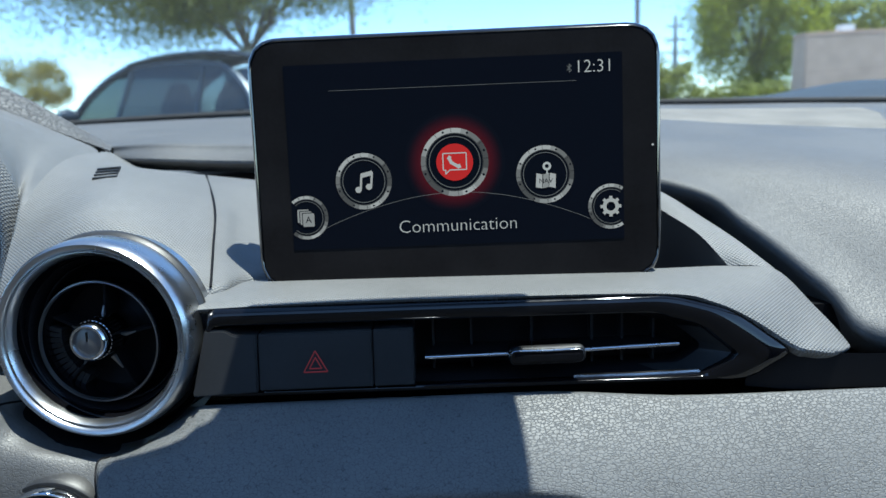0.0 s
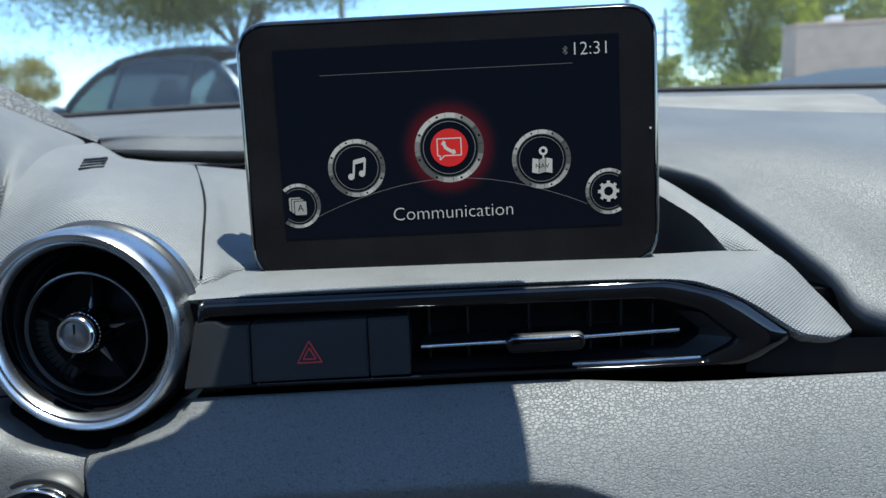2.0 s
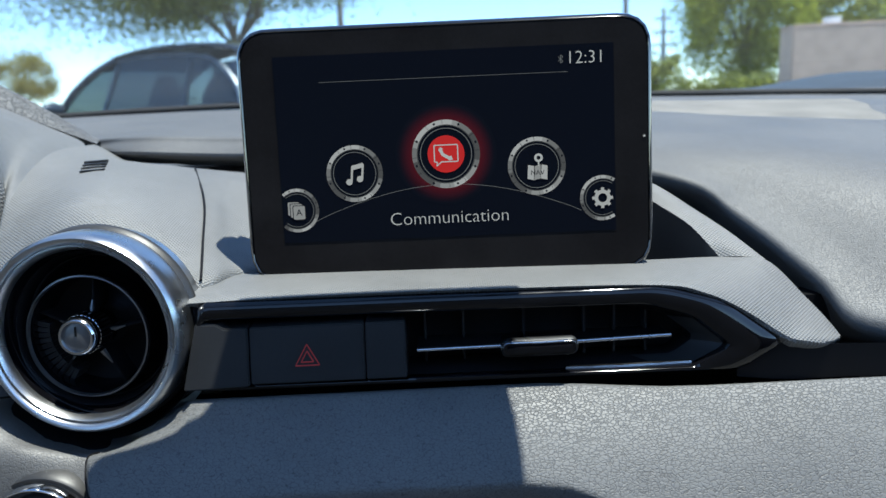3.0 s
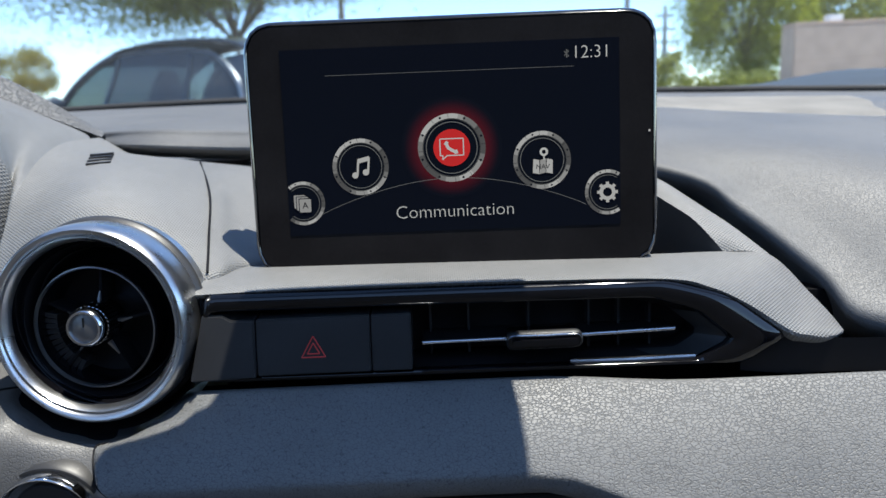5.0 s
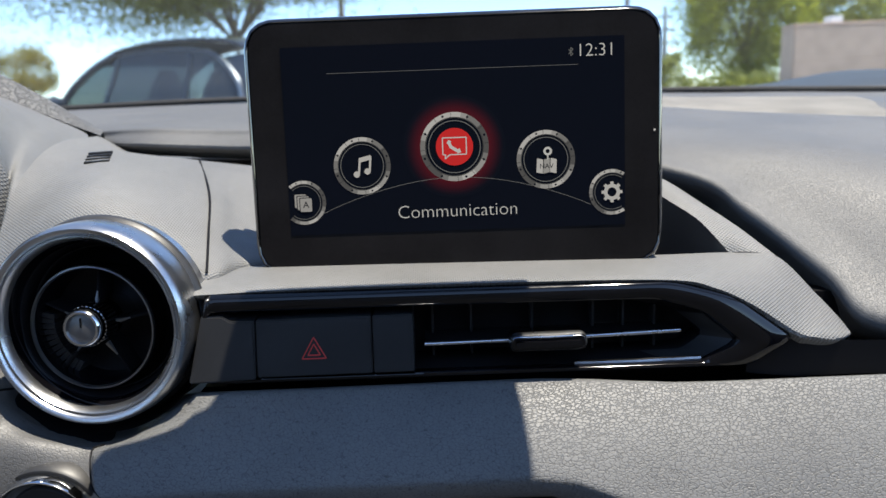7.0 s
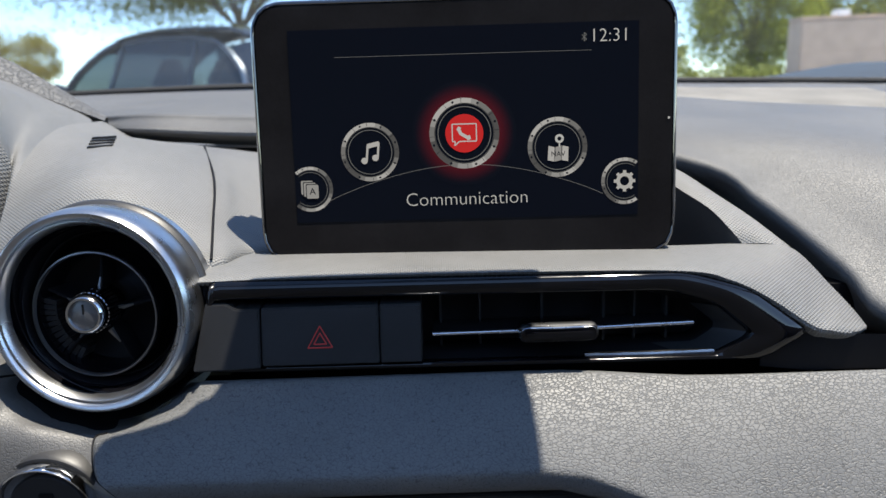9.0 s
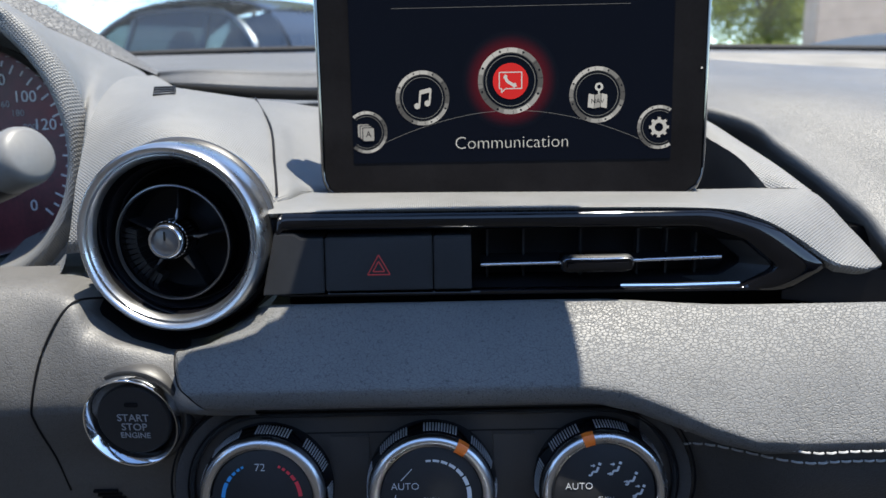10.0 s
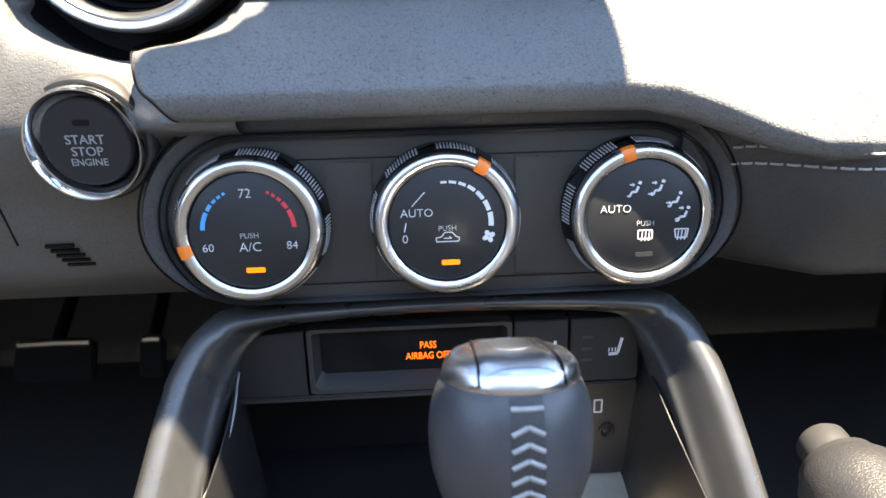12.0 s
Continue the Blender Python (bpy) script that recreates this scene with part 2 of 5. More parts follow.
def tube(path, radius, n=10, flat=1.0):
    """A round bar along a path; radius may be a function of 0..1; flat squashes it across."""
    P = [Vector(p) for p in path]
    rows, k = [], len(P)
    for i, p in enumerate(P):
        d = (P[min(i + 1, k - 1)] - P[max(i - 1, 0)]).normalized()
        a = d.cross(Vector((0, 0, 1)) if abs(d.z) < 0.9 else Vector((0, 1, 0))).normalized()
        b = a.cross(d)
        r = radius(i / max(k - 1, 1)) if callable(radius) else radius
        rows.append([p + a * r * math.cos(2 * math.pi * j / n) + b * r * flat * math.sin(2 * math.pi * j / n) for j in range(n)])
    bm = quads(rows, closed=True)
    bm.verts.ensure_lookup_table()
    bm.faces.new(bm.verts[:n]), bm.faces.new(bm.verts[-n:])
    bmesh.ops.recalc_face_normals(bm, faces=bm.faces[:])
    return bm


def block(lo, hi, bevel=0.0):
    bm = bmesh.new()
    bmesh.ops.create_cube(bm, size=1)
    for v in bm.verts:
        v.co = Vector([(a + b) / 2 + c * (b - a) for a, b, c in zip(lo, hi, v.co)])
    if bevel:
        bmesh.ops.bevel(bm, geom=bm.edges[:], offset=bevel, segments=2, affect="EDGES", clamp_overlap=True)
    return bm


def words(text, size, x, y, z, material, parent, name="lettering", spin=0.0, wide=1.0, deep=0.0001, thin=0.0):
    """Raised lettering as a mesh, centred on x, y at height z."""
    cu = bpy.data.curves.new(name, "FONT")
    cu.body, cu.size, cu.align_x, cu.align_y, cu.extrude = text, size, "CENTER", "CENTER", deep
    cu.resolution_u, cu.offset = 3, thin
    tmp = bpy.data.objects.new(name, cu)
    scene.collection.objects.link(tmp)
    dg = bpy.context.evaluated_depsgraph_get()
    me = bpy.data.meshes.new_from_object(tmp.evaluated_get(dg))
    bpy.data.objects.remove(tmp)
    me.transform(pose(x, y, z, 0, 0, spin) @ Matrix.Diagonal((wide, 1, 1, 1)))
    me.materials.clear()
    me.materials.append(material)
    ob = new(name, me)
    ob.parent = parent
    return ob


def bars(boxes, z0, z1):
    """One mesh of small flat strokes: (x0, y0, x1, y1, width)."""
    bm = bmesh.new()
    for x0, y0, x1, y1, w in boxes:
        d = Vector((x1 - x0, y1 - y0)).normalized()
        s = Vector((-d.y, d.x)) * w / 2
        P = [Vector((x0, y0)) - s, Vector((x1, y1)) - s, Vector((x1, y1)) + s, Vector((x0, y0)) + s]
        a = [bm.verts.new((*p, z0)) for p in P]
        b = [bm.verts.new((*p, z1)) for p in P]
        bm.faces.new(b)
        for i in range(4):
            bm.faces.new((a[i], a[(i + 1) % 4], b[(i + 1) % 4], b[i]))
    return bm


def merge(*meshes):
    """Joins bmeshes into the first."""
    first = meshes[0]
    for other in meshes[1:]:
        me = bpy.data.meshes.new("tmp")
        other.to_mesh(me)
        other.free()
        first.from_mesh(me)
        bpy.data.meshes.remove(me)
    return first


def ease(a, b, x):
    t = min(max((x - a) / (b - a), 0), 1)
    return t * t * (3 - 2 * t)


def arc(cx, cy, r, a0, a1, n=24):
    return [Vector((cx + r * math.cos(radians(a0 + (a1 - a0) * i / n)), cy + r * math.sin(radians(a0 + (a1 - a0) * i / n)))) for i in range(n + 1)]


def arc_band(cx, cy, r0, r1, a0, a1, z0, z1, n=16):
    return prism(arc(cx, cy, r1, a0, a1, n) + arc(cx, cy, r0, a1, a0, n), z0, z1)

# ---- setting: ground, cabin shell ----
def setting(name, bm, material, label, smooth=40, category="setting"):
    return tagged(part(name, bm, material, None, "", smooth), label, category, "", "structure")


M_ASPHALT = mat("sunlit_asphalt", (0.11, 0.108, 0.105), 0.9, vary=0.2, vary_scale=0.6, bump=("grain", 0.02, 0.3))
M_STUCCO = mat("tan_stucco", (0.82, 0.53, 0.36), 0.9, vary=0.12, vary_scale=1.5, bump=("grain", 0.03, 0.3))
M_HOOD = mat("grey_car_paint", (0.085, 0.088, 0.093), 0.6, 0.0, vary=0.05, spec=0.3)
M_SUV = mat("charcoal_car_paint", (0.045, 0.05, 0.06), 0.3, 0.3, vary=0.08, vary_scale=2, coat=0.8)
M_TINT = mat("tinted_window", (0.06, 0.065, 0.072), 0.05, vary=0.1, vary_scale=3)
tn = M_TINT.node_tree
see, blend = tn.nodes.new("ShaderNodeBsdfTransparent"), tn.nodes.new("ShaderNodeMixShader")
see.inputs[0].default_value = (0.62, 0.72, 0.74, 1)
blend.inputs[0].default_value = 0.80
tn.links.new(see.outputs[0], blend.inputs[1]), tn.links.new(tn.nodes["Principled BSDF"].outputs[0], blend.inputs[2])
tn.links.new(blend.outputs[0], tn.nodes["Material Output"].inputs["Surface"])
M_CLEAR = M_TINT.copy()
M_CLEAR.name = "clear_car_glass"
for node in M_CLEAR.node_tree.nodes:
    if node.type == "MIX_SHADER":
        node.inputs[0].default_value = 0.25
M_RUBBER = mat("black_rubber", (0.012, 0.012, 0.013), 0.7)
M_BARK = mat("tree_bark", (0.16, 0.12, 0.085), 0.9, bump=("grain", 0.03, 0.8), vary_scale=6)
M_LEAF = mat("olive_green_leaves", (0.37, 0.37, 0.10), 0.6, vary=0.45, vary_scale=2.5)
leaf_nodes = M_LEAF.node_tree
leaf_bsdf = leaf_nodes.nodes["Principled BSDF"]
leaf_through, leaf_mix = leaf_nodes.nodes.new("ShaderNodeBsdfTranslucent"), leaf_nodes.nodes.new("ShaderNodeMixShader")
leaf_mix.inputs[0].default_value = 0.4
leaf_nodes.links.new(leaf_bsdf.inputs["Base Color"].links[0].from_socket, leaf_through.inputs["Color"])
leaf_nodes.links.new(leaf_bsdf.outputs[0], leaf_mix.inputs[1])
leaf_nodes.links.new(leaf_through.outputs[0], leaf_mix.inputs[2])
leaf_nodes.links.new(leaf_mix.outputs[0], leaf_nodes.nodes["Material Output"].inputs["Surface"])
M_LEAF2 = mat("bright_green_leaves", (0.44, 0.45, 0.06), 0.6, vary=0.4, vary_scale=1.5)
M_LEAF3 = mat("yellow_blossom", (0.42, 0.34, 0.09), 0.6, vary=0.4, vary_scale=2)
for m in (M_LEAF, M_LEAF2, M_LEAF3):
    ln = m.node_tree
    thin, mixed = ln.nodes.new("ShaderNodeBsdfTranslucent"), ln.nodes.new("ShaderNodeMixShader")
    mixed.inputs[0].default_value = 0.68
    pb = ln.nodes["Principled BSDF"]
    ln.links.new(pb.inputs["Base Color"].links[0].from_socket, thin.inputs["Color"])
    ln.links.new(pb.outputs[0], mixed.inputs[1]), ln.links.new(thin.outputs[0], mixed.inputs[2])
    ln.links.new(mixed.outputs[0], ln.nodes["Material Output"].inputs["Surface"])
M_POLE = mat("weathered_pole", (0.25, 0.2, 0.16), 0.8)
# Paled colour carries the distance haze on the power pole.
M_FAR = mat("pale_hazy_wood", (0.50, 0.46, 0.44), 0.9)
M_WHITE = mat("white_painted_metal", (0.8, 0.8, 0.78), 0.5)

YARD = -0.13  # level of the car park
g = bmesh.new()
bmesh.ops.create_grid(g, x_segments=24, y_segments=24, size=900)
bmesh.ops.translate(g, verts=g.verts[:], vec=(0, 0, YARD))
setting("ground", g, M_ASPHALT, "sunlit grey asphalt of a car park", category="ground")

# cabin: floor, doors and an unseen rear sheet, all behind and beside the camera
setting("floor", block((-0.70, -0.95, 0.22), (0.70, 1.05, 0.26)), M_CARPET, "black carpet of the car's footwells", category="floor")
# Unseen sheet, raised to block low sky and darken what faces the rear.
setting("wall_sky_block", sheet([[(-0.68, y, z), (-0.2, y, z), (0.2, y, z), (0.68, y, z)] for y, z in ((-0.18, 0.30), (-0.30, 0.48), (-0.44, 0.75), (-0.54, 1.0), (-0.58, 1.22))], 3, 3, 0.03), M_SEAT, "unseen dark grey sheet behind the camera, blocking low sky", category="wall")
for s, n in ((-1, "wall_left"), (1, "wall_right")):
    setting(n, block((s * 0.70 - 0.025, -0.95, 0.22), (s * 0.70 + 0.025, 1.05, 0.90), 0.012), M_CLOTH, "dark inner panel of a car door below the window", category="door panel")
    setting("pillar_left" if s < 0 else "pillar_right", tube([(s * 0.66, 0.78, 0.90), (s * 0.64, 0.62, 0.99), (s * 0.62, 0.42, 1.10), (s * 0.60, 0.12, 1.20)], 0.024, 10), M_CLOTH, "slanting dark windscreen pillar", category="pillar")
# Out of view; its depth is set so its shadow crosses the gear knob.
setting("windscreen_header", sheet([[(x, y + 0.01 * x * x, z - 0.06 * x * x) for x in (-0.60, -0.3, 0, 0.3, 0.60)] for y, z in ((0.090, 1.208), (0.100, 1.225), (0.125, 1.225), (0.138, 1.215), (0.130, 1.200), (0.105, 1.196), (0.090, 1.208))], 6, 3), M_CLOTH, "unseen dark top rail of the open car's windscreen, set to shade the gear knob", category="frame")
# Unseen slab added to keep the sun out of the footwells.
setting("sun_block", block((-0.68, 0.70, 0.83), (0.68, 1.02, 0.858)), M_CARPET, "unseen dark slab ahead of the dash, keeping sun off the footwells", category="wall")
setting("firewall", block((-0.68, 0.98, 0.22), (0.68, 1.02, 0.828)), M_CARPET, "dark bulkhead ahead of the footwells", category="wall")

M_PANE = bpy.data.materials.new("dusty_hazed_windscreen")
M_PANE.use_nodes = True
pn = M_PANE.node_tree
film, clear, gloss, m1, m2 = (pn.nodes.new("ShaderNode" + k) for k in ("BsdfDiffuse", "BsdfTransparent", "BsdfGlossy", "MixShader", "MixShader"))
# Pale film is dust and also paints in the haze over the view outside.
speck = pn.nodes.new("ShaderNodeTexNoise")
speck.inputs["Scale"].default_value, speck.inputs["Detail"].default_value = 9.0, 6.0
dust_haze = pn.nodes.new("ShaderNodeMapRange")
dust_haze.inputs["To Min"].default_value, dust_haze.inputs["To Max"].default_value = 0.065, 0.10
pn.links.new(speck.outputs[0], dust_haze.inputs["Value"])
film.inputs["Color"].default_value = (0.75, 0.78, 0.80, 1)
gloss.inputs["Roughness"].default_value = 0.02
# Tint dims the over-bright sky and view beyond the glass.
clear.inputs["Color"].default_value = (0.54, 0.62, 0.69, 1)
pn.links.new(dust_haze.outputs[0], m1.inputs[0])
pn.links.new(clear.outputs[0], m1.inputs[1]), pn.links.new(film.outputs[0], m1.inputs[2])
m2.inputs[0].default_value = 0.05
pn.links.new(m1.outputs[0], m2.inputs[1]), pn.links.new(gloss.outputs[0], m2.inputs[2])
pn.links.new(m2.outputs[0], pn.nodes["Material Output"].inputs["Surface"])
pane = setting("window_1", sheet([[(x * k, y - 0.10 * x * x, z - 0.02 * x * x) for x in (-0.62, -0.3, 0, 0.3, 0.62)] for y, z, k in ((0.835, 0.930, 1.0), (0.60, 1.035, 0.98), (0.36, 1.135, 0.96), (0.13, 1.215, 0.94))], 4, 4), M_PANE, "slightly dusty curved windscreen glass with haze painted in", category="windscreen")
pane.visible_shadow = False

# cowl, bonnet
setting("windscreen_seal", tube(catmull([(-0.62, 0.745, 0.924), (-0.3, 0.80, 0.934), (0, 0.815, 0.934), (0.3, 0.80, 0.927), (0.66, 0.745, 0.915)], 8), 0.0030, 8), M_RUBBER, "black rubber seal at the foot of the windscreen", category="seal")
bonnet = []
for y, dz in ((0.86, -0.03), (0.98, -0.006), (1.2, 0.0), (1.5, -0.03), (1.9, -0.10), (2.25, -0.22)):
    bonnet.append([(-0.80, y, 0.76 + dz), (-0.66, y, 0.890 + dz), (-0.50, y, 0.895 + dz), (-0.2, y, 0.905 + dz), (0.1, y, 0.917 + dz), (0.30, y, 0.925 + dz), (0.50, y, 0.928 + dz), (0.70, y, 0.934 + dz), (0.82, y, 0.76 + dz)])
tagged(part("bonnet", sheet(bonnet, 5, 4, 0.004), M_HOOD), "grey painted bonnet of the car beyond the windscreen", "car bonnet")

# ---- the dash: shell, top, ledge, padded roll, lower panels ----
dash = thing("dashboard", pose(0, 0, 0), "grey grained dashboard with a padded stitched leather roll", "dashboard")

shell = [
    [(-0.199, 0.3185, 0.836), (-0.145, 0.330, 0.838), (-0.099, 0.322, 0.850), (-0.084, 0.344, 0.852), (-0.02, 0.346, 0.842)],
    [(-0.196, 0.319, 0.845), (-0.145, 0.322, 0.855), (-0.099, 0.319, 0.861), (-0.084, 0.344, 0.8595), (-0.02, 0.346, 0.846)],
    [(-0.195, 0.333, 0.872), (-0.150, 0.333, 0.891), (-0.106, 0.350, 0.872), (-0.088, 0.358, 0.864), (-0.02, 0.37, 0.846)],
    [(-0.202, 0.375, 0.899), (-0.165, 0.395, 0.9035), (-0.117, 0.395, 0.886), (-0.095, 0.395, 0.874), (-0.02, 0.41, 0.850)],
    [(-0.214, 0.440, 0.913), (-0.180, 0.455, 0.9055), (-0.140, 0.460, 0.8985), (-0.105, 0.455, 0.893), (-0.03, 0.44, 0.880)],
    [(-0.2205, 0.512, 0.9138), (-0.195, 0.514, 0.899), (-0.150, 0.520, 0.888), (-0.115, 0.515, 0.886), (-0.05, 0.470, 0.883)],
]
part("mid_shell", sheet(shell, 6, 6, 0.003), M_WEAVE, dash, "grey woven-grain plastic shell")
part("shell_seam", tube(catmull([Vector(r[2]) + Vector((0.0, -0.0006, 0.0009)) for r in shell[1:5]], 8), 0.0006, 6), M_BLACK, dash)
inner_rail = [(0.1040, 0.376, 0.884), (0.1124, 0.366, 0.8779), (0.1227, 0.355, 0.8703), (0.1291, 0.346, 0.8622), (0.1334, 0.342, 0.8562)]
outer_rail = [(0.1060, 0.387, 0.891), (0.1165, 0.377, 0.8851), (0.1290, 0.366, 0.8758), (0.1415, 0.353, 0.8661), (0.1528, 0.337, 0.8552)]
mid_rail = [Vector(a).lerp(Vector(c), 0.5) + Vector((0.0, -0.0005, 0.0010)) for a, c in zip(inner_rail, outer_rail)]
low_rail = [(x - 0.004, y + 0.004, z - 0.028) for x, y, z in inner_rail]
part("side_strip", sheet([inner_rail, mid_rail, outer_rail], 8, 3), M_WEAVE, dash, "woven-grain strip beside the display")
part("recess_wall", sheet([inner_rail, low_rail], 6, 2), M_PLASTIC, dash)
part("recess_floor", sheet([[(-0.09, 0.343, 0.845), (0.02, 0.343, 0.845), (0.15, 0.338, 0.842)], [(-0.09, 0.40, 0.845), (0.02, 0.40, 0.85), (0.13, 0.37, 0.85)], [(-0.09, 0.47, 0.88), (0.02, 0.44, 0.882), (0.12, 0.385, 0.878)]], 4, 3), M_PLASTIC, dash)

lip = [(-0.223, 0.526, 0.907), (-0.19, 0.503, 0.9065), (-0.125, 0.497, 0.9025), (0.0, 0.45, 0.900), (0.1225, 0.392, 0.8800), (0.1530, 0.3705, 0.8610), (0.1785, 0.343, 0.8360), (0.1925, 0.320, 0.8200), (0.25, 0.305, 0.820), (0.48, 0.31, 0.818)]
roll = [(-0.226, 0.532, 0.9125), (-0.19, 0.512, 0.914), (-0.125, 0.506, 0.911), (0.003, 0.458, 0.909), (0.1200, 0.386, 0.8890), (0.1500, 0.3645, 0.8705), (0.1755, 0.337, 0.8455), (0.1885, 0.314, 0.8290), (0.25, 0.305, 0.8310), (0.48, 0.31, 0.838)]
shoulder = [(-0.28, 0.57, 0.915), (-0.2, 0.55, 0.919), (-0.13, 0.55, 0.917), (0.02, 0.51, 0.915), (0.15, 0.43, 0.905), (0.205, 0.405, 0.899), (0.235, 0.38, 0.891), (0.262, 0.36, 0.884), (0.31, 0.355, 0.881), (0.5, 0.36, 0.880)]
middle = [(-0.44, 0.66, 0.927), (-0.23, 0.66, 0.924), (-0.15, 0.66, 0.923), (0.02, 0.64, 0.922), (0.16, 0.60, 0.919), (0.22, 0.58, 0.914), (0.27, 0.56, 0.911), (0.32, 0.55, 0.908), (0.39, 0.54, 0.906), (0.58, 0.53, 0.900)]
back = [(-0.62, 0.75, 0.926), (-0.32, 0.79, 0.931), (-0.18, 0.80, 0.931), (0, 0.81, 0.931), (0.15, 0.81, 0.928), (0.22, 0.80, 0.926), (0.3, 0.80, 0.924), (0.38, 0.79, 0.922), (0.48, 0.78, 0.918), (0.66, 0.74, 0.912)]
tuck = [Vector(a).lerp(Vector(c), 0.16) + Vector((0, 0, 0.0028)) for a, c in zip(roll, shoulder)]
under = [(x, y + 0.022, z - 0.008) for x, y, z in lip]
top_rows = [catmull(r, 6) for r in (under, lip, roll, tuck, shoulder, middle, back)]
top_cols = [catmull([r[i] for r in top_rows], 5) for i in range(len(top_rows[0]))]
part("dash_top", quads([[c[j] for c in top_cols] for j in range(len(top_cols[0]))]), M_DASH, dash, "smooth grey dash top with a rolled front edge")

# demister outlet along the foot of the glass
# Lighter, warmer colour than the dash carries this band's sunlit look.
M_DEMIST = mat("matt_sunlit_demister", (0.17, 0.165, 0.155), 0.85, spec=0.15, vary=0.2, vary_scale=30)
cover = []
for j in range(24, 30):
    lift = -0.0012 if j in (24, 29) else 0.0012
    cover.append([top_cols[i][j] + Vector((0, 0, lift if 21 < i < 45 - (29 - j) // 3 else -0.0012)) for i in range(20, 46)])
part("demister_vent", quads(cover), M_DEMIST, dash, "matt demister outlet cover along the glass")
# Filler sheet made black, so its colour carries the overhang's deep shade too.
part("shade_filler", sheet([[(0.128, 0.3040, 0.840), (0.148, 0.3035, 0.8285), (0.172, 0.3055, 0.8245), (0.26, 0.3065, 0.8235), (0.62, 0.312, 0.8235)], [(0.128, 0.3050, 0.812), (0.148, 0.3045, 0.8100), (0.172, 0.3065, 0.8090), (0.26, 0.3075, 0.808), (0.62, 0.313, 0.808)]], 5, 4), M_BLACK, dash, "dark filler carrying the shade under the dash top")

ledge_front = [(-0.104, 0.3005, 0.8565), (-0.05, 0.300, 0.8575), (0.03, 0.2995, 0.857), (0.092, 0.299, 0.8555), (0.112, 0.2993, 0.8510), (0.128, 0.2997, 0.8430), (0.1460, 0.2997, 0.8310), (0.1545, 0.3000, 0.8282), (0.1650, 0.3030, 0.8256), (0.1738, 0.3100, 0.8244)]
ledge_back = [(-0.106, 0.340, 0.859), (-0.05, 0.342, 0.8585), (0.03, 0.342, 0.8575), (0.10, 0.3415, 0.8565), (0.1335, 0.3420, 0.8562), (0.1528, 0.337, 0.8550), (0.1664, 0.325, 0.8397), (0.1730, 0.3180, 0.8310), (0.1758, 0.3145, 0.8264), (0.1762, 0.3122, 0.8250)]
ledge_mid = [Vector(a).lerp(Vector(b), 0.45) + Vector((0, 0, 0.0012)) for a, b in zip(ledge_front, ledge_back)]
ledge_low = [(x - 0.0015 * ease(0.14, 0.16, x), y + 0.012 - 0.006 * ease(0.130, 0.146, x), z - 0.006) for x, y, z in ledge_front]
ledge_skirt = [(x - 0.006 * ease(0.14, 0.16, x), y + 0.014 + 0.004 * ease(0.130, 0.146, x), z - 0.0068 - 0.014 * ease(0.130, 0.146, x)) for x, y, z in ledge_front]
part("ledge", sheet([ledge_skirt, ledge_low, ledge_front, ledge_mid, ledge_back], 8, 4), M_WEAVE, dash, "woven-grain padded ledge before the display")
ledge_side = [(x - 0.001, y + 0.006, min(z - 0.014, 0.822)) for x, y, z in ledge_back[3:]]
part("ledge_end", sheet([ledge_back[3:], ledge_side], 6, 2), M_WEAVE, dash, "rounded end of the ledge")


def pad_row(x):
    """Profile (y, z) of the padded roll and the panel under it at x."""
    d = ease(0.035, 0.108, x)
    cy, cz = 0.2625 - 0.012 * d, 0.7895 - 0.0200 * d
    top_y, top_z = 0.291 - 0.004 * d, 0.8165 - 0.003 * d
    return [(top_y + 0.02, top_z - 0.006), (top_y + 0.006, top_z), (top_y, top_z - 0.001),
            (top_y + (cy - top_y) * 0.55, top_z + (cz - top_z) * 0.45), (cy + 0.002, cz + 0.004), (cy + 0.0002, cz - 0.001), (cy + 0.0040, cz - 0.0065 - 0.002 * (1 - d)), (cy + 0.012, cz - 0.0085 - 0.0025 * (1 - d))]


def cut(x, r=0.0470):
    """Height of the rounded hollow under the round vent."""
    d = r ** 2 - (x + 0.1415) ** 2
    return 0.8495 - math.sqrt(d) if d > 0 else 9.0


def pad_left(k):
    return (-0.1385, -0.1385, -0.1385, -0.1375, -0.1345, -0.1300, -0.1248, -0.1200)[k]


rows = []
xs = [i / 44 for i in range(45)]
for k in range(8):
    r = []
    for s in xs:
        x = pad_left(k) + (0.62 - pad_left(k)) * s ** 1.5
        e = 1 - ease(0, 0.03, s)
        prof = pad_row(x)
        y, z = prof[k]
        if z > cut(x) and k < 6:
            y = float(np.interp(-cut(x), [-p[1] for p in prof[1:]], [p[0] for p in prof[1:]])) + 0.012 * max(0, 3 - k)
            z = cut(x) - 0.003 * max(0, 3 - k)
        r.append((x, y + 0.0035 * e ** 2, z - 0.0005 * e))
    rows.append(r)
cols = [catmull([r[i] for r in rows], 4) for i in range(len(xs))]
part("padded_roll", quads([[c[j] for c in cols] for j in range(len(cols[0]))]), M_LEATHER, dash, "dark grey grained leather padding")

# lower right panel under the stitched seam
low = []


def fall(x):
    """How far the lower panel stands out at x."""
    return 0.281 - 0.027 * ease(0.080, 0.126, x)


for s in range(25):
    x = 0.060 + 0.56 * (s / 24) ** 1.4
    d, f = ease(0.080, 0.126, x), fall(x)
    low.append([(x, f + 0.007, 0.7745 - 0.0050 * d), (x, f + 0.0008, 0.7685 - 0.002 * d), (x, f, 0.760), (x, f + 0.002, 0.745), (x, f + 0.008 + 0.004 * d, 0.724), (x, f + 0.024, 0.706), (x, 0.34, 0.692)])
cols = [catmull(r, 4) for r in low]
